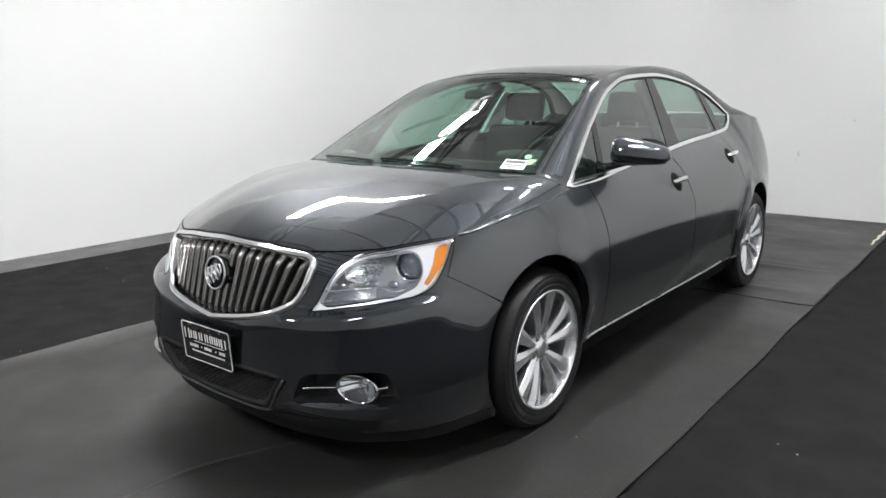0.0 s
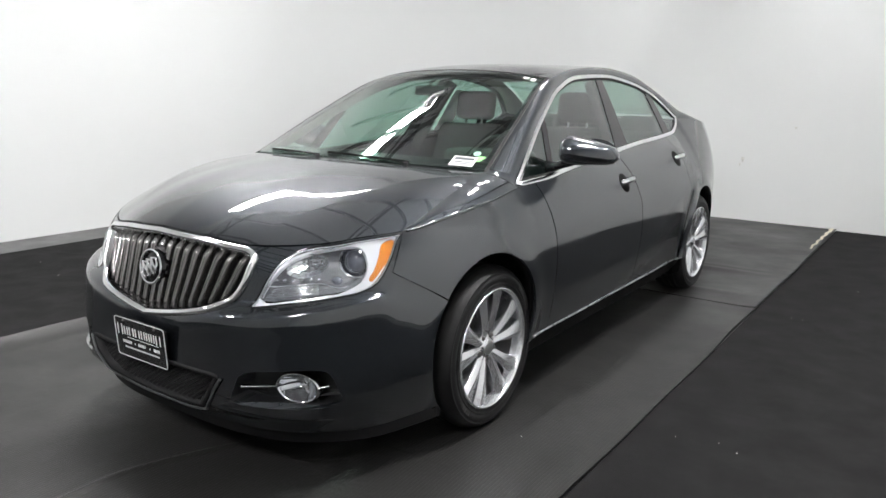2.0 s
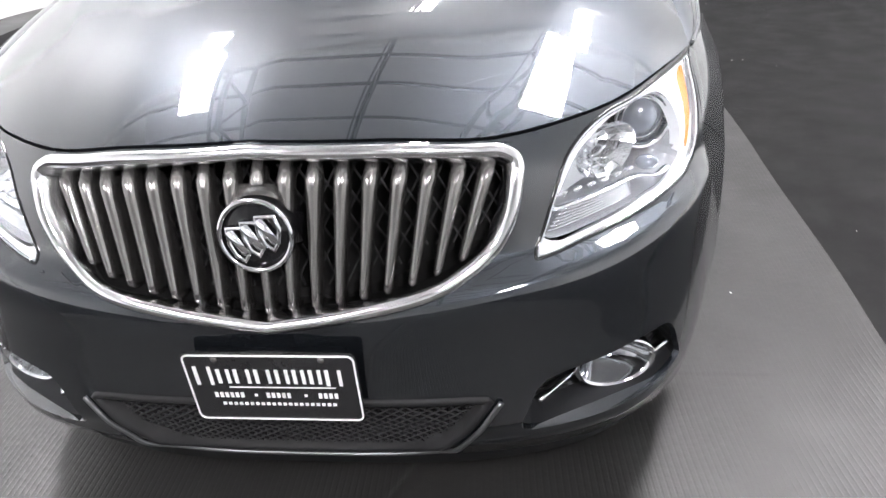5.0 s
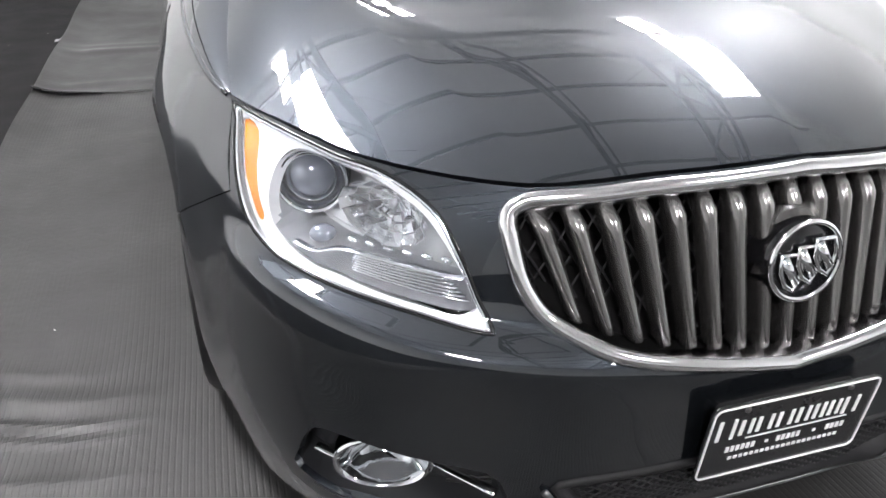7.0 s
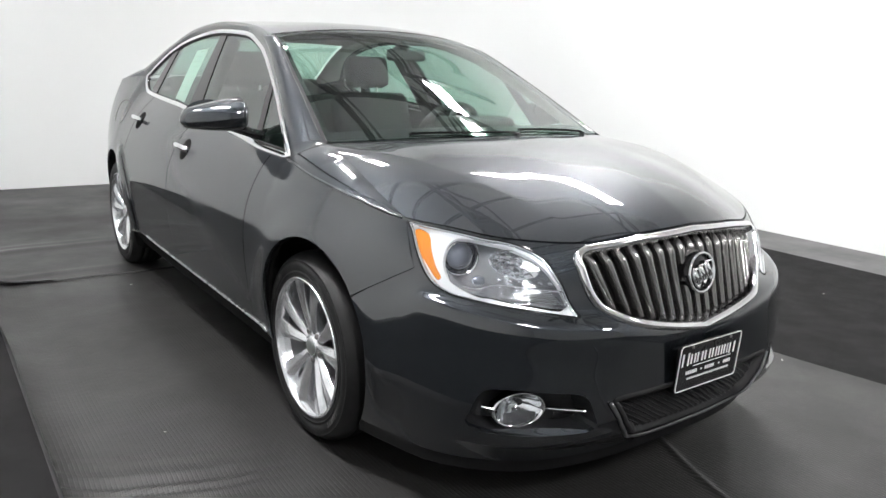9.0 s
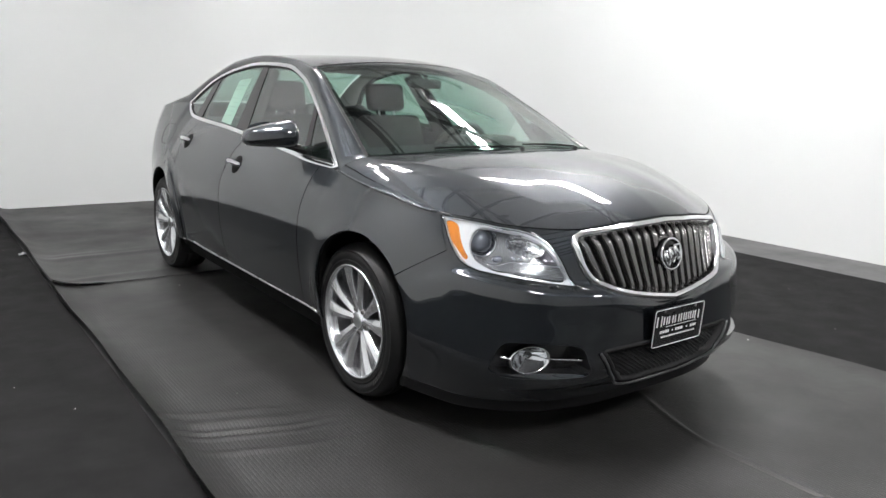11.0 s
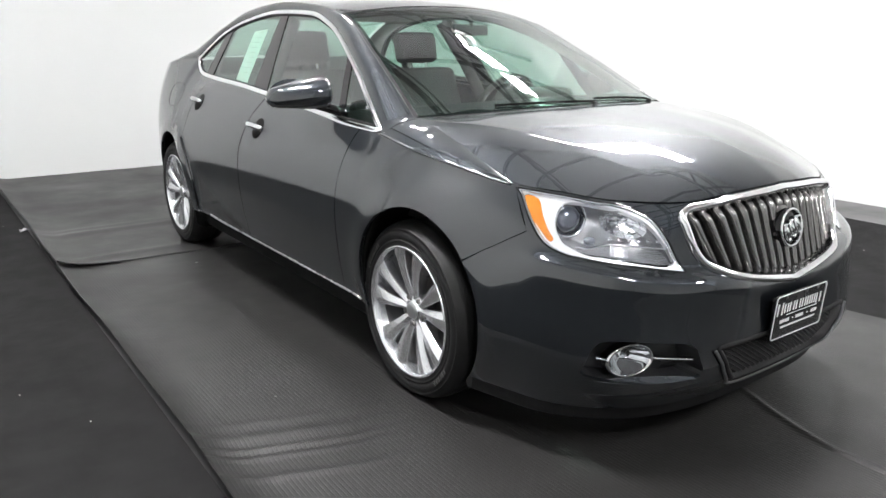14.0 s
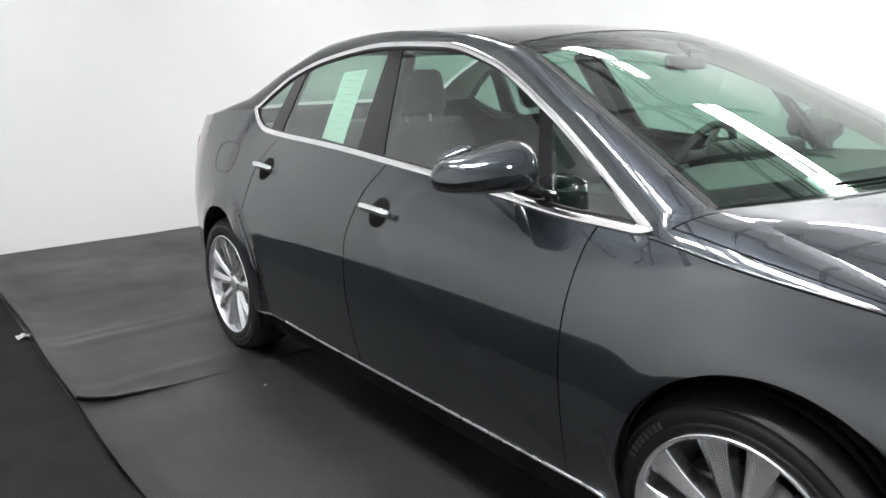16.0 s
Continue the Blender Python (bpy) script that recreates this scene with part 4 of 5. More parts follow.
def wheel(x, y, sg):
    w = new("wheel")
    w.parent = car
    c = (x, y, 0.330)
    prof = [(0.236, -0.10), (0.25, -0.108), (0.285, -0.112), (0.310, -0.104), (0.324, -0.084), (0.329, -0.06), (0.330, -0.045), (0.322, -0.043), (0.322, -0.036), (0.330, -0.034), (0.330, -0.005), (0.322, -0.003), (0.322, 0.004), (0.330, 0.006), (0.330, 0.034),
            (0.322, 0.036), (0.322, 0.043), (0.330, 0.045), (0.329, 0.062), (0.324, 0.084), (0.312, 0.101), (0.305, 0.1065), (0.3035, 0.1090), (0.300, 0.1090), (0.2985, 0.1070), (0.292, 0.1110), (0.283, 0.1130), (0.272, 0.1125), (0.2675, 0.1095), (0.264, 0.1095), (0.2625, 0.1120), (0.257, 0.1115), (0.2545, 0.1075), (0.250, 0.1085), (0.243, 0.105), (0.238, 0.098)]
    bm = bmesh.new()
    lathe(bm, [(r, h * sg) for r, h in prof], 120, center=c)
    # sipes across the shoulders
    bm.verts.ensure_lookup_table()
    for ring in (3, 4, 19, 20):
        for k in range(0, 120, 2):
            v = bm.verts[ring * 120 + k]
            d = Vector((0, v.co.y - y, v.co.z - c[2])).normalized()
            v.co -= d * 0.004
    bmesh.ops.recalc_face_normals(bm, faces=bm.faces[:])
    part("tyre", bm, TYRE, w, "black low-profile tyre", smooth=True)
    # raised letter bars, lighter and blotchier grey than the tyre
    bm = bmesh.new()
    for a0, n in ((radians(24), 8), (radians(212), 6)):
        for k in range(n):
            a = a0 + k * 0.062
            m_ = Matrix.Translation(c) @ Matrix.Rotation(a, 4, "X") @ Matrix.Translation((sg * 0.1128, 0.278, 0))
            box(bm, -0.0012, 0.0012, -0.0085, 0.0085, -0.0050 if k % 3 else -0.0065, 0.0050 if k % 4 else 0.0030, m=m_)
    tagged(part("sidewall_letters", bm, SIDELETTER, w, "grey raised letter bars"), kind="stuff")
    bm = lathe(bmesh.new(), [(r, h * sg) for r, h in [(0.240, 0.098), (0.2445, 0.108), (0.2435, 0.113), (0.239, 0.1145), (0.234, 0.112), (0.230, 0.104), (0.227, 0.085), (0.222, 0.066)]], 80, center=c)
    bmesh.ops.recalc_face_normals(bm, faces=bm.faces[:])
    part("rim", bm, RIM, w, "bright alloy rim", smooth=True)
    # the barrel is rim alloy with the shade behind the spokes put into its colour
    bm = lathe(bmesh.new(), [(r, h * sg) for r, h in [(0.2225, 0.067), (0.214, 0.03), (0.205, -0.1)]], 60, center=c)
    bmesh.ops.recalc_face_normals(bm, faces=bm.faces[:])
    part("barrel", bm, RIMSHADE, w, "inner barrel, alloy darkened for shade", smooth=True)
    for k in range(10):
        sd = 1 if k % 2 else -1
        a = 2 * math.pi * (k // 2) / 5 + sd * 0.262 + math.pi / 2 + (0.05 if sg > 0 else -0.05)
        part("spoke", spoke_mesh(bmesh.new(), c, sg, a, -sd * 0.05), RIM, w)
    part("brake_disc", lathe(bmesh.new(), [(0.05, 0.028 * sg), (0.148, 0.028 * sg), (0.15, 0.02 * sg), (0.15, 0.0)], 48, center=c), STEEL, w, smooth=True)
    part("brake_shield", lathe(bmesh.new(), [(0.0, -0.02 * sg), (0.2, -0.02 * sg), (0.205, -0.04 * sg)], 40, center=c), SHADOW, w)
    bm = bmesh.new()
    box(bm, x + sg * 0.0 - 0.035, x + sg * 0.0 + 0.045, y + 0.09, y + 0.16, 0.30, 0.43, 0.012)
    part("caliper", bm, STEEL, w)
    part("hub", lathe(bmesh.new(), [(0.0, 0.085 * sg), (0.034, 0.085 * sg), (0.036, 0.079 * sg), (0.060, 0.077 * sg), (0.066, 0.071 * sg), (0.068, 0.04 * sg)], 40, center=c), RIM, w, smooth=True)
    part("hub_cap", lathe(bmesh.new(), [(0.0, 0.092 * sg), (0.018, 0.091 * sg), (0.029, 0.089 * sg), (0.033, 0.084 * sg)], 32, center=c), SATIN, w, smooth=True)
    for k in range(5):
        a = 2 * math.pi * k / 5 + math.pi / 2 + math.pi / 5
        o = (c[0] + sg * 0.061, c[1] + 0.052 * math.cos(a), c[2] + 0.052 * math.sin(a))
        part("lug_nut", lathe(bmesh.new(), [(0.0115, 0.0), (0.0115, 0.016 * sg), (0.008, 0.022 * sg), (0.0, 0.023 * sg)], 6, center=o), STEEL, w)
    a = math.pi / 2 + 0.62
    o = Vector((c[0] + sg * 0.085, c[1] + 0.205 * math.cos(a), c[2] + 0.205 * math.sin(a)))
    part("valve", tube(bmesh.new(), [o, o + Vector((sg * 0.012, -0.012 * math.cos(a), -0.012 * math.sin(a)))], 0.0045, 8), BLACK, w)
    return w


for y in (0.0, 2.685):
    for sg in (1, -1):
        wheel(0.762 * sg, y, sg)

# ---- grille, badge and plate ----
grille = new("grille")
grille.parent = car


gc = bu(0, 0.69)
part("grille_frame", frame_sweep(bmesh.new(), dense(GRILLE, 0.015), gc, bu, [(-0.003, -0.01), (-0.003, 0.004), (0.001, 0.011), (0.008, 0.014), (0.017, 0.012), (0.022, 0.002), (0.024, -0.03)]), TRIM, grille, "bright chrome grille surround", smooth=True)
well("grille_backing", GRILLE, bu, 0.075, (0, 1, 0), SHADOW, grille)


def grille_low(x):
    """The opening's lower edge at a distance from the middle."""
    best = 0.538
    for (u0, z0), (u1, z1) in zip(gl_half, gl_half[1:9]):
        x0, x1 = bu(u0, z0).x, bu(u1, z1).x
        if min(x0, x1) <= x <= max(x0, x1) and x1 != x0:
            best = z0 + (z1 - z0) * (x - x0) / (x1 - x0)
    return best


def u_at(x, z):
    lo, hi = 0.0, 0.8
    for _ in range(30):
        m = (lo + hi) / 2
        lo, hi = (m, hi) if bu(m, z).x < x else (lo, m)
    return lo


for i in range(-8, 9):
    x = abs(i) * 0.0465
    zl = grille_low(x * 0.865 + 0.006) + 0.014
    zh = z_top(S_NOSE + u_at(x, 0.8)) - 0.030
    st, bm = [], bmesh.new()
    foot, head = bu(u_at(x * 0.865, zl), zl), bu(u_at(x, zh), zh)
    for t in lin(0, 1, 17):
        z = zl + (zh - zl) * t
        p = foot.lerp(head, t)
        dep = 0.015 + 0.030 * max(0, (t - 0.84) / 0.16) ** 2.2 + 0.018 * max(0, (0.08 - t) / 0.08) ** 2
        w = (0.0072 + 0.0075 * t ** 0.8) * min(1.0, 0.55 + 4 * (1 - t))
        c = Vector((p.x if i >= 0 else -p.x, p.y + dep, z))
        st.append([bm.verts.new(c + Vector((dx * w, dy, 0))) for dx, dy in ((-1, 0.026), (-1, 0.006), (-0.86, -0.002), (-0.5, -0.0085), (0, -0.0105), (0.5, -0.0085), (0.86, -0.002), (1, 0.006), (1, 0.026))])
    for a, b in zip(st, st[1:]):
        for k in range(8):
            bm.faces.new((a[k], a[k + 1], b[k + 1], b[k]))
    bm.faces.new(st[0])
    bm.faces.new(st[-1])
    bmesh.ops.recalc_face_normals(bm, faces=bm.faces[:])
    part("grille_bar", bm, SMOKE, grille, "smoked chrome upright bar", smooth=True)
# black lattice behind the bars
bm = bmesh.new()
for k in range(-24, 25):
    for lean in (-1, 1):
        pts = []
        for z in lin(0.565, 0.79, 10):
            x = k * 0.03 + lean * (z - 0.68) * 0.6
            if abs(x) < 0.40 and z > grille_low(abs(x)) + 0.03 and z < 0.80:
                p = bu(u_at(abs(x), z), z)
                pts.append((x, p.y + 0.052, z))
        if len(pts) > 2:
            tube(bm, pts, 0.0022, 4)
tagged(part("lattice", bm, BLACK, grille), kind="stuff")

badge = new("badge")
badge.parent = grille
bc = bu(0, 0.705)
tilt = Matrix.Translation((0, bc.y - 0.022, 0.705)) @ Matrix.Rotation(radians(-9), 4, "X")
bm = bmesh.new()
lathe(bm, [(0.0, 0.0), (0.055, 0.0), (0.06, 0.004), (0.062, 0.02), (0.066, 0.06)], 40)
bm.transform(tilt @ Matrix.Rotation(radians(90), 4, "Z") @ Matrix.Translation((0.0, 0, 0)))
part("badge_disc", bm, GLOSSBLACK, badge, smooth=True)
bm = bmesh.new()
tube(bm, [(0.059 * math.cos(a), -0.003, 0.059 * math.sin(a)) for a in lin(0, 2 * math.pi * 47 / 48, 48)], 0.0048, 8, closed=True)
bm.transform(tilt)
part("badge_ring", bm, CHROME, badge, smooth=True)
for i in (-1, 0, 1):
    # three plain slanted shields
    bm = bmesh.new()
    ctr = Vector((0.026 * i, -0.006 - 0.002 * (i + 1), 0.010 * i))
    loop = [(-0.019, 0.024), (0.011, 0.024), (0.018, 0.004), (0.014, -0.018), (0.006, -0.032), (-0.008, -0.022), (-0.017, -0.002)]
    lo = [ctr + Vector((x, 0, z)) for x, z in loop]
    tube(bm, lo, 0.0042, 8, closed=True)
    tube(bm, [ctr + Vector((-0.015, -0.001, 0.020)), ctr + Vector((0.010, -0.001, -0.020))], 0, 8, flat=(0.0080, 0.0045))
    bm.transform(tilt)
    part("shield", bm, CHROME, badge, smooth=True)
# smoked cowl above the badge
bm = bmesh.new()
bmesh.ops.create_cone(bm, cap_ends=True, segments=24, radius1=0.068, radius2=0.030, depth=0.05, matrix=Matrix.Translation((0, bc.y + 0.012, 0.728)) @ Matrix.Rotation(radians(-15), 4, "X") @ Matrix.Diagonal((1, 0.4, 1.9, 1)))
part("badge_mount", bm, SMOKE, badge, smooth=True)

plate = tagged(new("dealer_plate"), "black dealer plate with white lettering bars on the bumper", "plate")
pm = Matrix.Translation((0, -0.974, 0.443)) @ Matrix.Rotation(radians(3.5), 4, "X")


def flat_loop(bm, pts, y0, y1, m):
    a = [bm.verts.new(m @ Vector((x, y0, z))) for x, z in pts]
    b = [bm.verts.new(m @ Vector((x, y1, z))) for x, z in pts]
    n = len(a)
    for i in range(n):
        bm.faces.new((a[i], a[(i + 1) % n], b[(i + 1) % n], b[i]))
    bm.faces.new(a)
    bm.faces.new(b[::-1])
    bmesh.ops.recalc_face_normals(bm, faces=bm.faces[:])
    return bm


def rounded(w, h, r, n=5):
    out = []
    for cx, cz, a0 in ((w - r, h - r, 0), (-w + r, h - r, 90), (-w + r, -h + r, 180), (w - r, -h + r, 270)):
        out += [(cx + r * math.cos(radians(a0 + 90 * i / n)), cz + r * math.sin(radians(a0 + 90 * i / n))) for i in range(n + 1)]
    return out


part("plate_board", flat_loop(bmesh.new(), rounded(0.151, 0.077, 0.012), 0.0, 0.004, pm), PLATE, plate)
bm = bmesh.new()
tube(bm, [pm @ Vector((x, -0.001, z)) for x, z in rounded(0.147, 0.073, 0.011)], 0.0018, 6, closed=True)
part("plate_border", bm, WHITE, plate, "thin white border line", smooth=True)
part("plate_mount", flat_loop(bmesh.new(), rounded(0.125, 0.055, 0.010), 0.004, 0.045, pm), BLACK, plate)


def bar(parent, x0, x1, z0, z1, name="letter_bar", material=None, m=None, out=-0.0012):
    return part(name, box(bmesh.new(), x0, x1, out, 0.0002, z0, z1, m=m if m is not None else pm), material or WHITE, parent)


letters = [0.034, 0.026, 0.031, 0.031, 0.026, 0.024, 0.024, 0.031]
x = -0.134
for i, w in enumerate(letters):
    big = i in (0, 7)
    z0, z1 = (0.007 if big else 0.011), (0.048 if i == 0 else 0.042)
    # each letter stands as two upright bars
    bar(plate, x, x + 0.0065, z0, z1)
    bar(plate, x + w - 0.009, x + w - 0.003, z0, z1)
    x += w * 1.163
bar(plate, -0.078, 0.108, 0.001, 0.0028, "rule_line")
for x0, x1 in ((-0.108, -0.054), (-0.016, 0.028), (0.076, 0.112)):
    k = x0
    while k < x1 - 0.004:
        bar(plate, k, k + 0.0058, -0.022, -0.011)
        k += 0.0092
for x0 in (-0.037, 0.051):
    bar(plate, x0, x0 + 0.005, -0.019, -0.014, "dot")
k = -0.098
while k < 0.10:
    bar(plate, k, k + 0.006, -0.040, -0.034)
    k += 0.0098
for x0 in (-0.092, 0.092):
    bm = lathe(bmesh.new(), [(0.0, -0.003), (0.004, -0.003), (0.006, 0.0)], 14)
    bm.transform(pm @ Matrix.Translation((x0, 0, 0.064)) @ Matrix.Rotation(radians(90), 4, "Z"))
    part("plate_screw", bm, STEEL, plate, smooth=True)

# ---- lower intake and fog lamps ----
intake = new("lower_intake")
intake.parent = car
well("intake_backing", INTAKE, bu, 0.07, (0, 1, 0.05), SHADOW, intake)
bm = bmesh.new()
DX, DZ = 0.0125, 0.0072
side_in = [(z, bu(u, z).x) for u, z in ih[1:8]]
intake_edge = lambda z: float(np.interp(z, [q[0] for q in side_in], [q[1] for q in side_in])) - 0.012
for r, z in enumerate(lin(0.234, 0.392, 23)):
    for k in range(-15, 16):
        x = k * 0.025 + (0.0125 if r % 2 else 0)
        if abs(x) < intake_edge(z):
            y = bu(u_at(abs(x), z), z).y + 0.020
            ring = [[bm.verts.new((x + dx * k_, y + d, z + dz * k_)) for dx, dz in ((-DX, 0), (0, DZ), (DX, 0), (0, -DZ))] for k_, d in ((1.0, 0.0), (0.70, 0.001), (0.68, 0.014))]
            for p, q in zip(ring, ring[1:]):
                for i in range(4):
                    bm.faces.new((p[i], p[(i + 1) % 4], q[(i + 1) % 4], q[i]))
tagged(part("intake_mesh", bm, BLACK, intake, "black diamond mesh"), kind="stuff")
part("intake_lip", frame_sweep(bmesh.new(), dense(INTAKE, 0.015), bu(0, 0.31), bu, [(-0.002, -0.01), (-0.002, 0.003), (0.006, 0.006), (0.014, 0.001), (0.016, -0.03)]), BLACK, intake, smooth=True)
lip_half = [(u * 1.035, z - 0.010 * max(0, 1 - (z - 0.222) / 0.16)) for u, z in ih[:8]]
lipz = [on(bu, u, z, 0.006) for u, z in spline([(-u, z) for u, z in lip_half[::-1]] + lip_half[1:], 4, closed=False)]
part("chrome_lip", tube(bmesh.new(), lipz, 0, 8, flat=(0.0060, 0.0040)), LIPGREY, intake, "satin grey lip line", smooth=True)
ledge = lambda q: 0.1 + 0.9 * math.sin(math.pi * (q + 0.640) / 0.215) ** 0.7 if -0.640 < q < -0.425 else 0.1
for mir in (False, True):
    sx = -1 if mir else 1
    fl = new("fog_lamp")
    fl.parent = car
    well("fog_pocket", FOG, body, 0.085, (-0.25, 1, 0), POCKET, fl, mirror=mir, shrink=0.90)
    # painted ledge along the pocket's foot
    grid_mesh("pocket_ledge", lambda q, k: on(body, q, 0.3015 + 0.03 * max(0, abs(q + 0.53) - 0.02) ** 1.5 + 0.012 * k * ledge(q), 0.0015 - 0.020 * k * ledge(q)), lin(-0.425, -0.640, 30), lin(0, 1, 5), PAINT, fl, mirror=mir)
    for zz in lin(0.338, 0.352, 3):
        rib = [on(body, q, zz, -0.06) for q in lin(-0.63, -0.575, 8)]
        part("pocket_rib", tube(bmesh.new(), [(sx * p.x, p.y, p.z) for p in rib], 0.0025, 5), BLACK, fl)
    c = Vector((0.590, -0.784, 0.357))
    ax = Vector((0.30, -0.95, 0.02)).normalized()
    q = Vector((sx * ax.x, ax.y, ax.z)).to_track_quat("X", "Z").to_matrix().to_4x4()
    m = Matrix.Translation((sx * c.x, c.y, c.z)) @ q @ Matrix.Diagonal((1, 1.48, 0.97, 1))
    bm = lathe(bmesh.new(), [(0.0, -0.048), (0.012, -0.046), (0.022, -0.038), (0.034, -0.022), (0.042, -0.006), (0.047, 0.006), (0.050, 0.012), (0.053, 0.012), (0.055, 0.004), (0.055, -0.03)], 36)
    bm.transform(m)
    part("fog_reflector", bm, FOGBOWL, fl, "silvered fog lamp bowl", smooth=True)
    bm = lathe(bmesh.new(), [(0.0, 0.016), (0.02, 0.0145), (0.038, 0.0105), (0.048, 0.006)], 36)
    bm.transform(m)
    part("fog_lens", bm, CLEAR, fl, smooth=True)
    bm = lathe(bmesh.new(), [(0.0, -0.026), (0.007, -0.028), (0.008, -0.046)], 16)
    bm.transform(m)
    part("bulb_cap", bm, LAMPSILVER, fl, smooth=True)
    inn, outw = on(body, -0.632, 0.366, -0.012), on(body, -0.428, 0.374, -0.014)
    for p0, p1 in ((c + Vector((-0.076, -0.022, -0.006)), inn), (c + Vector((0.066, 0.016, 0.008)), outw)):
        part("chrome_blade", tube(bmesh.new(), [(sx * p.x, p.y, p.z) for p in (p0.lerp(p1, t) for t in lin(0, 1, 5))], 0, 8, flat=(0.005, 0.009)), CHROME, fl, "chrome blade", smooth=True)

# ---- headlamps ----
BACKDIR = Vector((-0.62, 0.785, 0.0)).normalized()
HOLE = spline([(-0.366, 0.787), (-0.384, 0.812), (-0.415, 0.815), (-0.447, 0.810), (-0.486, 0.803), (-0.523, 0.787), (-0.553, 0.768), (-0.576, 0.741), (-0.594, 0.711), (-0.609, 0.680), (-0.620, 0.648), (-0.600, 0.638), (-0.549, 0.646), (-0.501, 0.655), (-0.464, 0.664), (-0.437, 0.667), (-0.404, 0.680), (-0.377, 0.702), (-0.362, 0.742)], 3)
for mir in (False, True):
    sx = -1 if mir else 1
    hl = new("headlamp")
    hl.parent = car
    mx = (lambda p: Vector((-p.x, p.y, p.z))) if mir else (lambda p: p)
    deep = lambda q, z, d: body(q, z) + BACKDIR * d

    def flipped(bm):
        if mir:
            bmesh.ops.scale(bm, vec=(-1, 1, 1), verts=bm.verts[:])
        bmesh.ops.recalc_face_normals(bm, faces=bm.faces[:])
        return bm

    cut_sheet("lens", body, grow(LAMP, 0.992), [], CLEAR, hl, "clear curved lens", mirror=mir, thick=0, step=0.03, lift=0.001)
    loop = dense(LAMP, 0.02)
    lc = body(-0.46, 0.73)
    part("lamp_seal", flipped(frame_sweep(bmesh.new(), loop, lc, body, [(-0.001, -0.02), (-0.001, 0.0015), (0.004, 0.0015), (0.005, -0.004)])), GLOSSBLACK, hl, smooth=True)
    part("lens_edge", flipped(frame_sweep(bmesh.new(), grow(loop, 0.985), lc, body, [(0.0, -0.002), (0.003, 0.0008), (0.007, -0.003), (0.009, -0.014)])), LAMPSILVER, hl, "bright lens edge", smooth=True)
    am = spline([(-0.291, 0.825), (-0.324, 0.818), (-0.335, 0.774), (-0.347, 0.736), (-0.359, 0.710), (-0.350, 0.700), (-0.332, 0.728), (-0.310, 0.768)], 3)
    cut_sheet("lamp_bezel", body, grow(LAMP, 0.975), [HOLE, grow(am, 1.02)], BEZEL, hl, "broad white-silver bezel", mirror=mir, thick=0.022, step=0.018, lift=-0.009)
    cut_sheet("amber_reflector", body, am, [], AMBER, hl, "orange side reflector", mirror=mir, thick=0.004, step=0.008, lift=-0.012)
    well("lamp_housing", HOLE, lambda q, z: deep(q, z, 0.012), 0.10, BACKDIR, LAMPGREY, hl, shrink=0.93, mirror=mir)
    # projector
    c = mx(Vector((0.6475, -0.566, 0.753)))
    axis = Vector((sx * 0.28, -0.96, 0.02)).normalized()
    m = Matrix.Translation(c) @ axis.to_track_quat("X", "Z").to_matrix().to_4x4()
    for nm, prof, mt, lb in (("projector_shroud", [(0.0495, -0.004), (0.0545, 0.007), (0.0575, 0.003), (0.058, -0.05)], LAMPSILVER, "silver projector shroud"),
                             ("projector_ring", [(0.038, -0.026), (0.040, -0.018), (0.046, 0.001), (0.048, 0.003), (0.0500, -0.004)], DARKCHROME, "dark chrome projector ring"),
                             ("lens_rim", [(0.0365, -0.03), (0.037, -0.008), (0.039, -0.006), (0.0395, -0.03)], LAMPSILVER, ""),
                             ("projector_lens", [(0.0, 0.010), (0.012, 0.009), (0.024, 0.004), (0.033, -0.005), (0.0368, -0.02)], LENSBALL, "glassy projector lens")):
        bm = lathe(bmesh.new(), prof, 44)
        bm.transform(m)
        bmesh.ops.recalc_face_normals(bm, faces=bm.faces[:])
        part(nm, bm, mt, hl, lb, smooth=True)
    # bowl of the high beam, open to the front, with its bulb
    s0, z0 = -0.508, 0.752
    bowl = lambda a, r: deep(s0 + r * 0.052 * math.cos(a), z0 + r * (0.036 * math.sin(a) + 0.012 * math.cos(a)), 0.014 + 0.055 * (1 - r ** 2.2))
    # the bowl is cut into mirror facets
    random.seed(11)
    bm = bmesh.new()
    na, nr = 15, 4
    for ir in range(nr):
        for ia in range(na):
            jit = BACKDIR * random.uniform(-0.003, 0.003)
            skew = random.uniform(-0.004, 0.004)
            r0, r1 = 0.12 + 0.88 * ir / nr, 0.12 + 0.88 * (ir + 1) / nr
            a0, a1 = 2 * math.pi * ia / na, 2 * math.pi * (ia + 1) / na
            quad = [bowl(a0, r0) + jit, bowl(a1, r0) + jit, bowl(a1, r1) + jit + BACKDIR * skew, bowl(a0, r1) + jit]
            bm.faces.new([bm.verts.new(mx(p)) for p in quad])
    part("reflector_bowl", bm, LAMPSILVER, hl, "faceted mirror bowl")
    # a black ring paints in the shaded gap round the projector
    bm = lathe(bmesh.new(), [(0.0575, -0.003), (0.0590, -0.001), (0.0600, -0.004), (0.0602, -0.03)], 44)
    bm.transform(m)
    part("projector_gap_ring", bm, GLOSSBLACK, hl, smooth=True)
    part("bulb", tube(bmesh.new(), [mx(deep(s0, z0, 0.07)), mx(deep(s0, z0, 0.060)), mx(deep(s0, z0, 0.050))], 0.0065, 10), LAMPGREY, hl, smooth=True)
    # small lamp below the projector
    bm = bmesh.new()
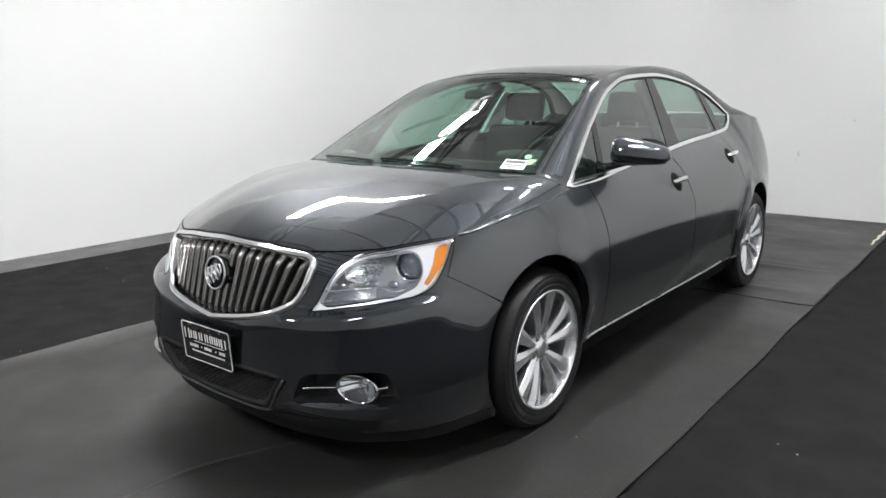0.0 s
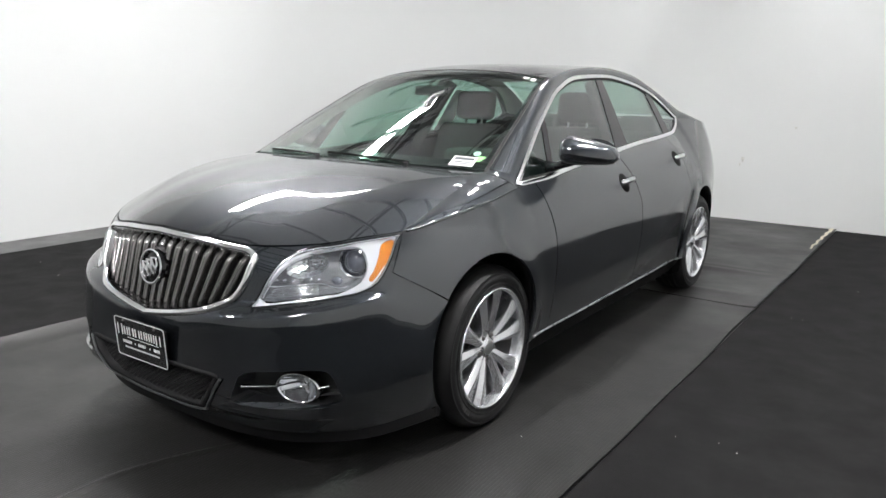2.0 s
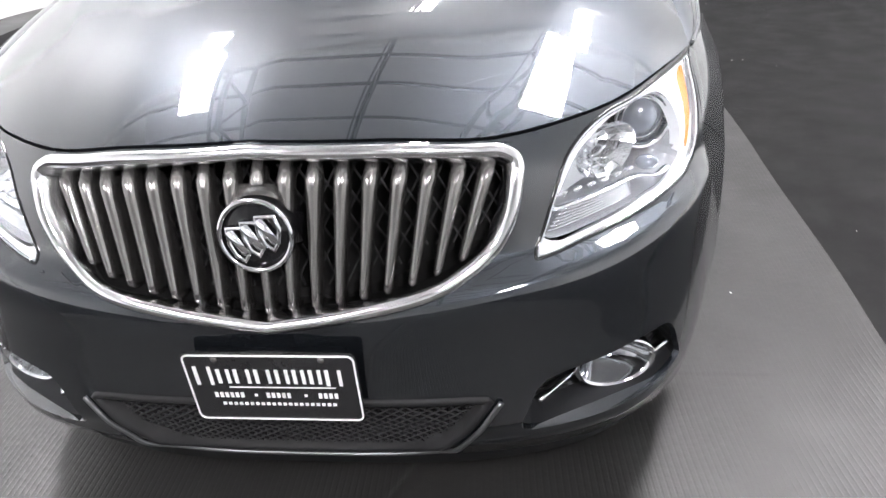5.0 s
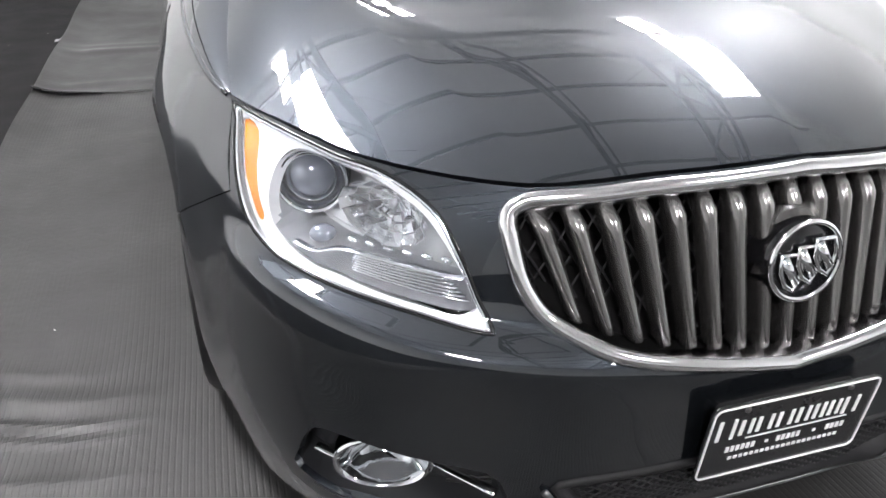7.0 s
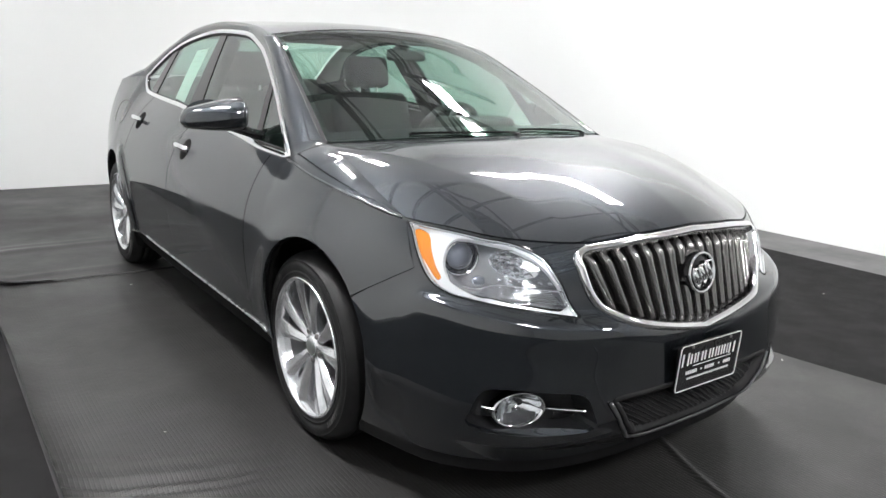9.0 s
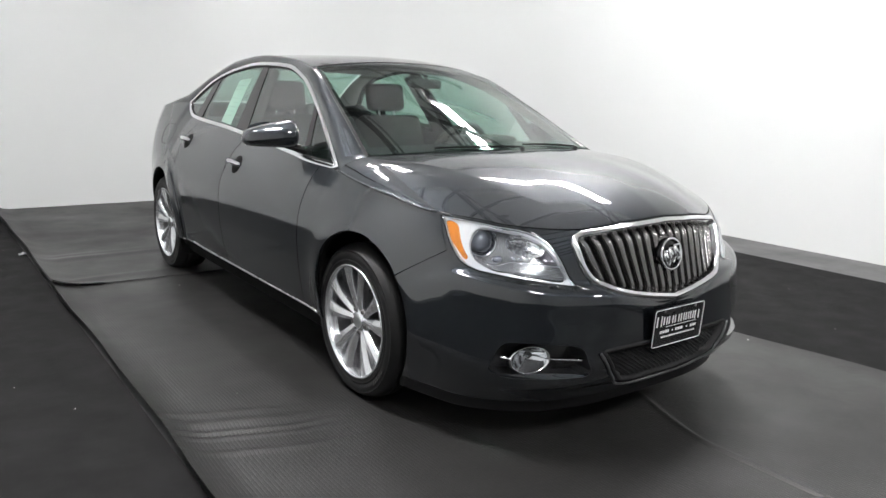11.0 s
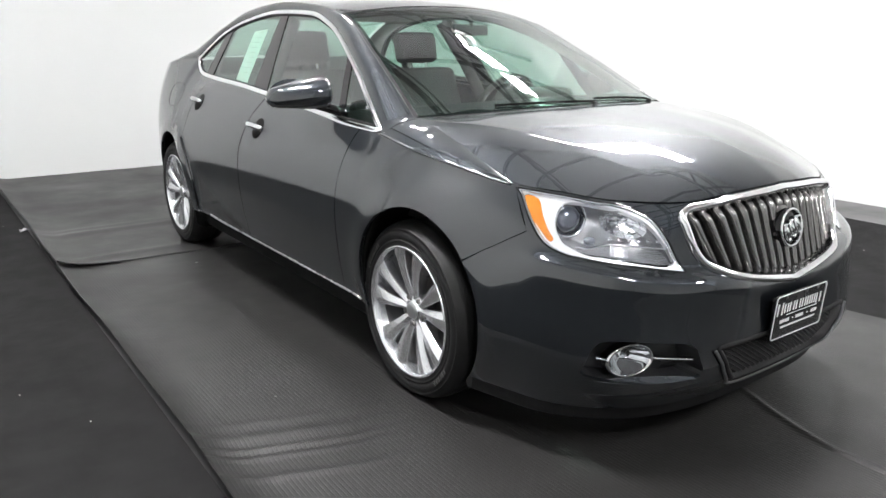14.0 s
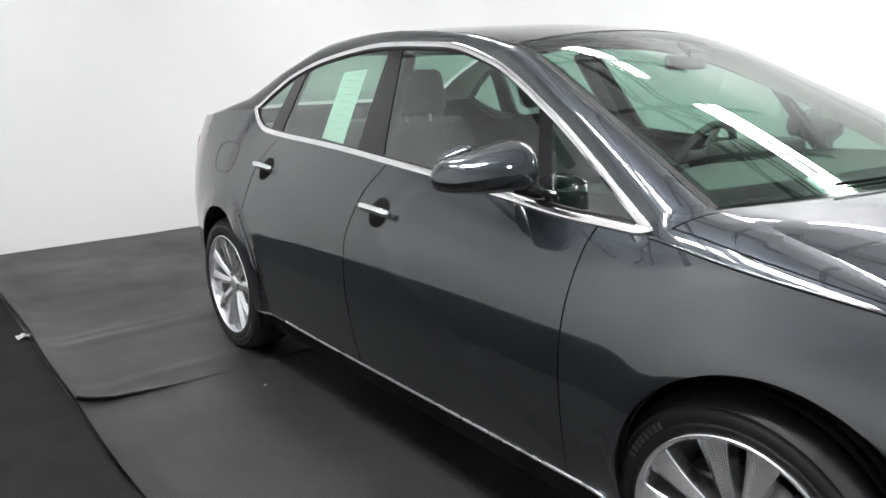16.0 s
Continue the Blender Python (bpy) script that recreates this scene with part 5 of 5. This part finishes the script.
    bmesh.ops.create_uvsphere(bm, u_segments=20, v_segments=12, radius=1, matrix=Matrix.Translation(mx(deep(-0.438, 0.703, 0.028))) @ Matrix.Diagonal((0.021, 0.016, 0.014, 1)))
    part("side_lamp_bulb", bm, LENSBALL, hl, smooth=True)
    # row of bright facets
    for j in range(6):
        bm = bmesh.new()
        q = -0.480 - 0.0205 * j
        bmesh.ops.create_uvsphere(bm, u_segments=12, v_segments=8, radius=1, matrix=Matrix.Translation(mx(deep(q, 0.711 - 0.0015 * j, 0.018))) @ Matrix.Rotation(radians(-25 * sx), 4, "Y") @ Matrix.Diagonal((0.0095, 0.006, 0.0042, 1)))
        part("facet", bm, LAMPSILVER, hl, smooth=True)
    # ribbed indicator strip along the foot
    ln = [deep(q, z, 0.010) for q, z in spline([(-0.410, 0.690), (-0.437, 0.686), (-0.476, 0.700), (-0.540, 0.694), (-0.603, 0.684)], 5, closed=False)]
    part("strip_edge", tube(bmesh.new(), [mx(p) for p in ln], 0, 8, flat=(0.0022, 0.008)), LAMPSILVER, hl, smooth=True)
    for j in range(8):
        k = (j + 0.5) / 8
        ln = [deep(q, (0.662 + 0.17 * (q + 0.50)) * (1 - k) + (0.690 + 0.06 * (q + 0.54)) * k, 0.020) for q in lin(-0.480, -0.607 + 0.004 * j, 12)]
        part("strip_rib", tube(bmesh.new(), [mx(p) for p in ln], 0, 6, flat=(0.0017, 0.003)), LAMPSILVER, hl, smooth=True)

# ---- cabin and windscreen details ----
def cushion(bm, cx, cy, cz, w, d, h, m=None, bev=0.04):
    mm = Matrix.Translation((cx, cy, cz)) @ (m or Matrix.Identity(4)) @ Matrix.Diagonal((w, d, h, 1))
    r = bmesh.ops.create_cube(bm, size=1, matrix=mm)
    es = list({e for v in r["verts"] for e in v.link_edges})
    bmesh.ops.bevel(bm, geom=es, offset=bev, segments=4, profile=0.6, affect="EDGES")
    return bm


bm = bmesh.new()
box(bm, -0.74, 0.74, 0.3, 3.1, 0.26, 0.32)
part("cabin_floor", bm, SHADOW, car)
for x in (-0.37, 0.37):
    seat = new("front_seat")
    seat.parent = car
    part("seat_base", cushion(bmesh.new(), x, 1.30, 0.50, 0.50, 0.52, 0.20), CLOTH, seat, smooth=True)
    lean = Matrix.Rotation(radians(-22), 4, "X")
    part("backrest", cushion(bmesh.new(), x, 1.64, 0.82, 0.48, 0.15, 0.62, lean, 0.06), CLOTH, seat, "dark cloth backrest", smooth=True)
    part("headrest", cushion(bmesh.new(), x, 1.775, 1.235, 0.27, 0.10, 0.18, Matrix.Rotation(radians(-12), 4, "X"), 0.045), CLOTH, seat, smooth=True)
    for dx in (-0.06, 0.06):
        part("headrest_post", tube(bmesh.new(), [(x + dx, 1.73, 1.05), (x + dx, 1.76, 1.18)], 0.007, 8), SATIN, seat)
bench = new("rear_bench")
bench.parent = car
part("bench_base", cushion(bmesh.new(), 0, 2.28, 0.52, 1.30, 0.5, 0.2), CLOTH, bench, smooth=True)
part("bench_back", cushion(bmesh.new(), 0, 2.62, 0.80, 1.28, 0.16, 0.55, Matrix.Rotation(radians(-24), 4, "X"), 0.06), CLOTH, bench, smooth=True)
for x in (-0.38, 0.38):
    part("headrest", cushion(bmesh.new(), x, 2.74, 1.10, 0.26, 0.09, 0.14, None, 0.04), CLOTH, bench, smooth=True)
part("parcel_shelf", box(bmesh.new(), -0.60, 0.60, 2.72, 3.12, 1.03, 1.06), DASH, car)
dash = new("dashboard")
dash.parent = car
bm = bmesh.new()
prof = [(0.10, 0.985), (0.35, 1.005), (0.60, 1.000), (0.76, 0.975), (0.82, 0.92), (0.80, 0.80), (0.72, 0.62), (0.10, 0.62)]
va, vb = [[bm.verts.new((x, y, z)) for y, z in prof] for x in (-0.70, 0.70)]
for i in range(len(prof)):
    j = (i + 1) % len(prof)
    bm.faces.new((va[i], va[j], vb[j], vb[i]))
bm.faces.new(va)
bm.faces.new(vb)
bmesh.ops.recalc_face_normals(bm, faces=bm.faces[:])
part("dash_top", bm, DASH, dash, smooth=False)
part("cluster_hood", cushion(bmesh.new(), 0.37, 0.70, 1.0, 0.38, 0.2, 0.10, None, 0.045), DASH, dash, smooth=True)
st = new("steering_wheel")
st.parent = car
m = Matrix.Translation((0.37, 0.93, 0.93)) @ Matrix.Rotation(radians(-66), 4, "X")
bm = bmesh.new()
tube(bm, [(0.185 * math.cos(a), 0.185 * math.sin(a), 0) for a in lin(0, 2 * math.pi * 47 / 48, 48)], 0.016, 8, closed=True)
bm.transform(m)
part("wheel_rim", bm, DASH, st, smooth=True)
bm = bmesh.new()
for a in (0, math.pi, -math.pi / 2):
    tube(bm, [(0.05 * math.cos(a), 0.05 * math.sin(a), 0.01), (0.175 * math.cos(a), 0.175 * math.sin(a), 0)], 0, 6, flat=(0.012, 0.02))
bm.transform(m)
part("wheel_spoke", bm, SATIN, st)
bm = cushion(bmesh.new(), 0, 0, 0.015, 0.15, 0.13, 0.05, None, 0.02)
bm.transform(m)
part("horn_pad", bm, DASH, st, smooth=True)
# roof lining and pillars' linings
grid_mesh("roof_lining", lambda a, v: canopy(a, v) - Vector((0, 0, 0.035)), lin(-0.97, 0.97, 15), lin(2.05, 5.3, 17), LINER, car)
for mir in (False, True):
    grid_mesh("pillar_lining", lambda b, v: pillar(b, v) - Vector((0.03, 0, 0.012)), lin(0.05, 1, 5), lin(0.2, 8, 61), LINER, car, mirror=mir)
    sx = -1 if mir else 1
    part("b_pillar_lining", tube(bmesh.new(), [(sx * (side_x(z) - 0.075), y, z) for y, z in ((1.55, 0.95), (1.585, 1.15), (1.65, 1.38))], 0, 8, flat=(0.035, 0.02)), DASH, car, smooth=True)
rv = new("rear_view_mirror")
rv.parent = car
part("mirror_case", cushion(bmesh.new(), 0, 0.76, 1.325, 0.20, 0.03, 0.050, Matrix.Rotation(radians(-10), 4, "X"), 0.015), BLACK, rv, smooth=True)
part("mirror_stem", tube(bmesh.new(), [(0, 0.755, 1.34), (0, 0.75, 1.36), (0, 0.79, 1.385)], 0.01, 8), BLACK, rv)
# dark printed border of the windscreen
for v0, v1, nm in ((0.0, 0.16, "windscreen_border"), (1.93, 2.03, "windscreen_border")):
    grid_mesh(nm, lambda a, v: canopy(a, v) - Vector((0, 0, 0.004)), lin(-0.985, 0.985, 33), lin(v0, v1, 3), GLOSSBLACK, car)
for sg in (-1, 1):
    grid_mesh("windscreen_border", lambda a, v: canopy(a, v) - Vector((0, 0, 0.004)), lin(sg * 0.985, sg * 0.955, 3), lin(0.16, 1.93, 25), GLOSSBLACK, car)
    grid_mesh("windscreen_seal", lambda a, v: canopy(a, v) + Vector((0, 0, 0.002)), lin(sg * 0.982, sg * 1.0, 3), lin(0.0, 2.03, 25), BLACK, car)
grid_mesh("roof_seal", lambda a, v: canopy(a, v) + Vector((0, 0, 0.001)), lin(-1, 1, 25), lin(1.99, 2.04, 3), BLACK, car)
# cowl panel in front of the windscreen
grid_mesh("cowl", lambda a, v: hood_pt(a, 1.0).lerp(canopy(a, 0.06), v) - Vector((0, 0, 0.012 * math.sin(math.pi * v) + 0.003)), lin(-0.99, 0.99, 25), lin(-0.15, 1, 6), BLACK, car)
# wipers
for a0, a1, v1 in ((0.60, 0.02, 0.16), (-0.02, -0.62, 0.13)):
    wp = new("wiper")
    wp.parent = car
    pts = [canopy(a0 + (a1 - a0) * t, 0.03 + v1 * math.sin(math.pi * 0.5 * t) * 0.25) + Vector((0, -0.004, 0.005)) for t in lin(0, 1, 12)]
    part("blade", tube(bmesh.new(), pts, 0, 6, flat=(0.0045, 0.003)), SHADOW, wp)
    pts = [canopy(a0 * 0.98 + (a1 * 0.55 + a0 * 0.45 - a0) * t, 0.01 + v1 * 0.22 * t) + Vector((0, -0.006, 0.006 + 0.006 * math.sin(math.pi * t))) for t in lin(0, 1, 10)]
    part("arm", tube(bmesh.new(), pts, 0, 6, flat=(0.003, 0.005)), SHADOW, wp)
    bm = lathe(bmesh.new(), [(0.011, 0.0), (0.011, 0.012), (0.0, 0.016)], 16)
    bm.transform(Matrix.Translation(pts[0] - Vector((0, 0, 0.010))) @ Matrix.Rotation(radians(-90), 4, "Y"))
    part("pivot", bm, BLACK, wp)


def on_screen(name, a, v, da, dv, material, label, category, up=-0.004, tilt_=0.0):
    ob = grid_mesh(name, lambda p, q: canopy(a + da * p + tilt_ * q, v + dv * q) + Vector((0, -0.001, up)), lin(-0.5, 0.5, 4), lin(-0.5, 0.5, 3), material, None)
    return tagged(ob, label, category)


# labels behind the glass
lab = on_screen("windscreen_label", 0.858, 0.125, 0.120, 0.15, WHITE, "white stock label in the windscreen corner", "label", 0.003)
for j, (a, v, da, dv) in enumerate(((0.858, 0.158, 0.10, 0.040), (0.858, 0.108, 0.09, 0.016), (0.858, 0.082, 0.075, 0.014))):
    ob = on_screen("text_bar", a, v, da, dv, PRINT, "", "", 0.0045)
    ob.parent = lab
on_screen("green_label", 0.926, 0.18, 0.04, 0.09, STICKGREEN, "small green label beside the stock label", "label", 0.0025, 0.02)
bm = bmesh.new()
rings_ = [[bm.verts.new(canopy(0.895 + 0.019 * math.cos(2 * math.pi * i / 24), 0.285 + 0.036 * math.sin(2 * math.pi * i / 24)) + Vector((0, -0.001, up))) for i in range(24)] for up in (-0.0035, -0.005)]
bm.faces.new(rings_[0])
for i in range(24):
    bm.faces.new((rings_[0][i], rings_[1][i], rings_[1][(i + 1) % 24], rings_[0][(i + 1) % 24]))
tagged(obj("round_label", bm, PAPER), "small pale round label on the windscreen", "label")
on_screen("small_label", 0.84, 1.86, 0.05, 0.07, PAPER, "small pale label at the windscreen's top edge", "label", 0.003)
on_screen("small_label", 0.91, 1.83, 0.04, 0.09, PAPER, "small pale label at the windscreen's top edge", "label", 0.003)
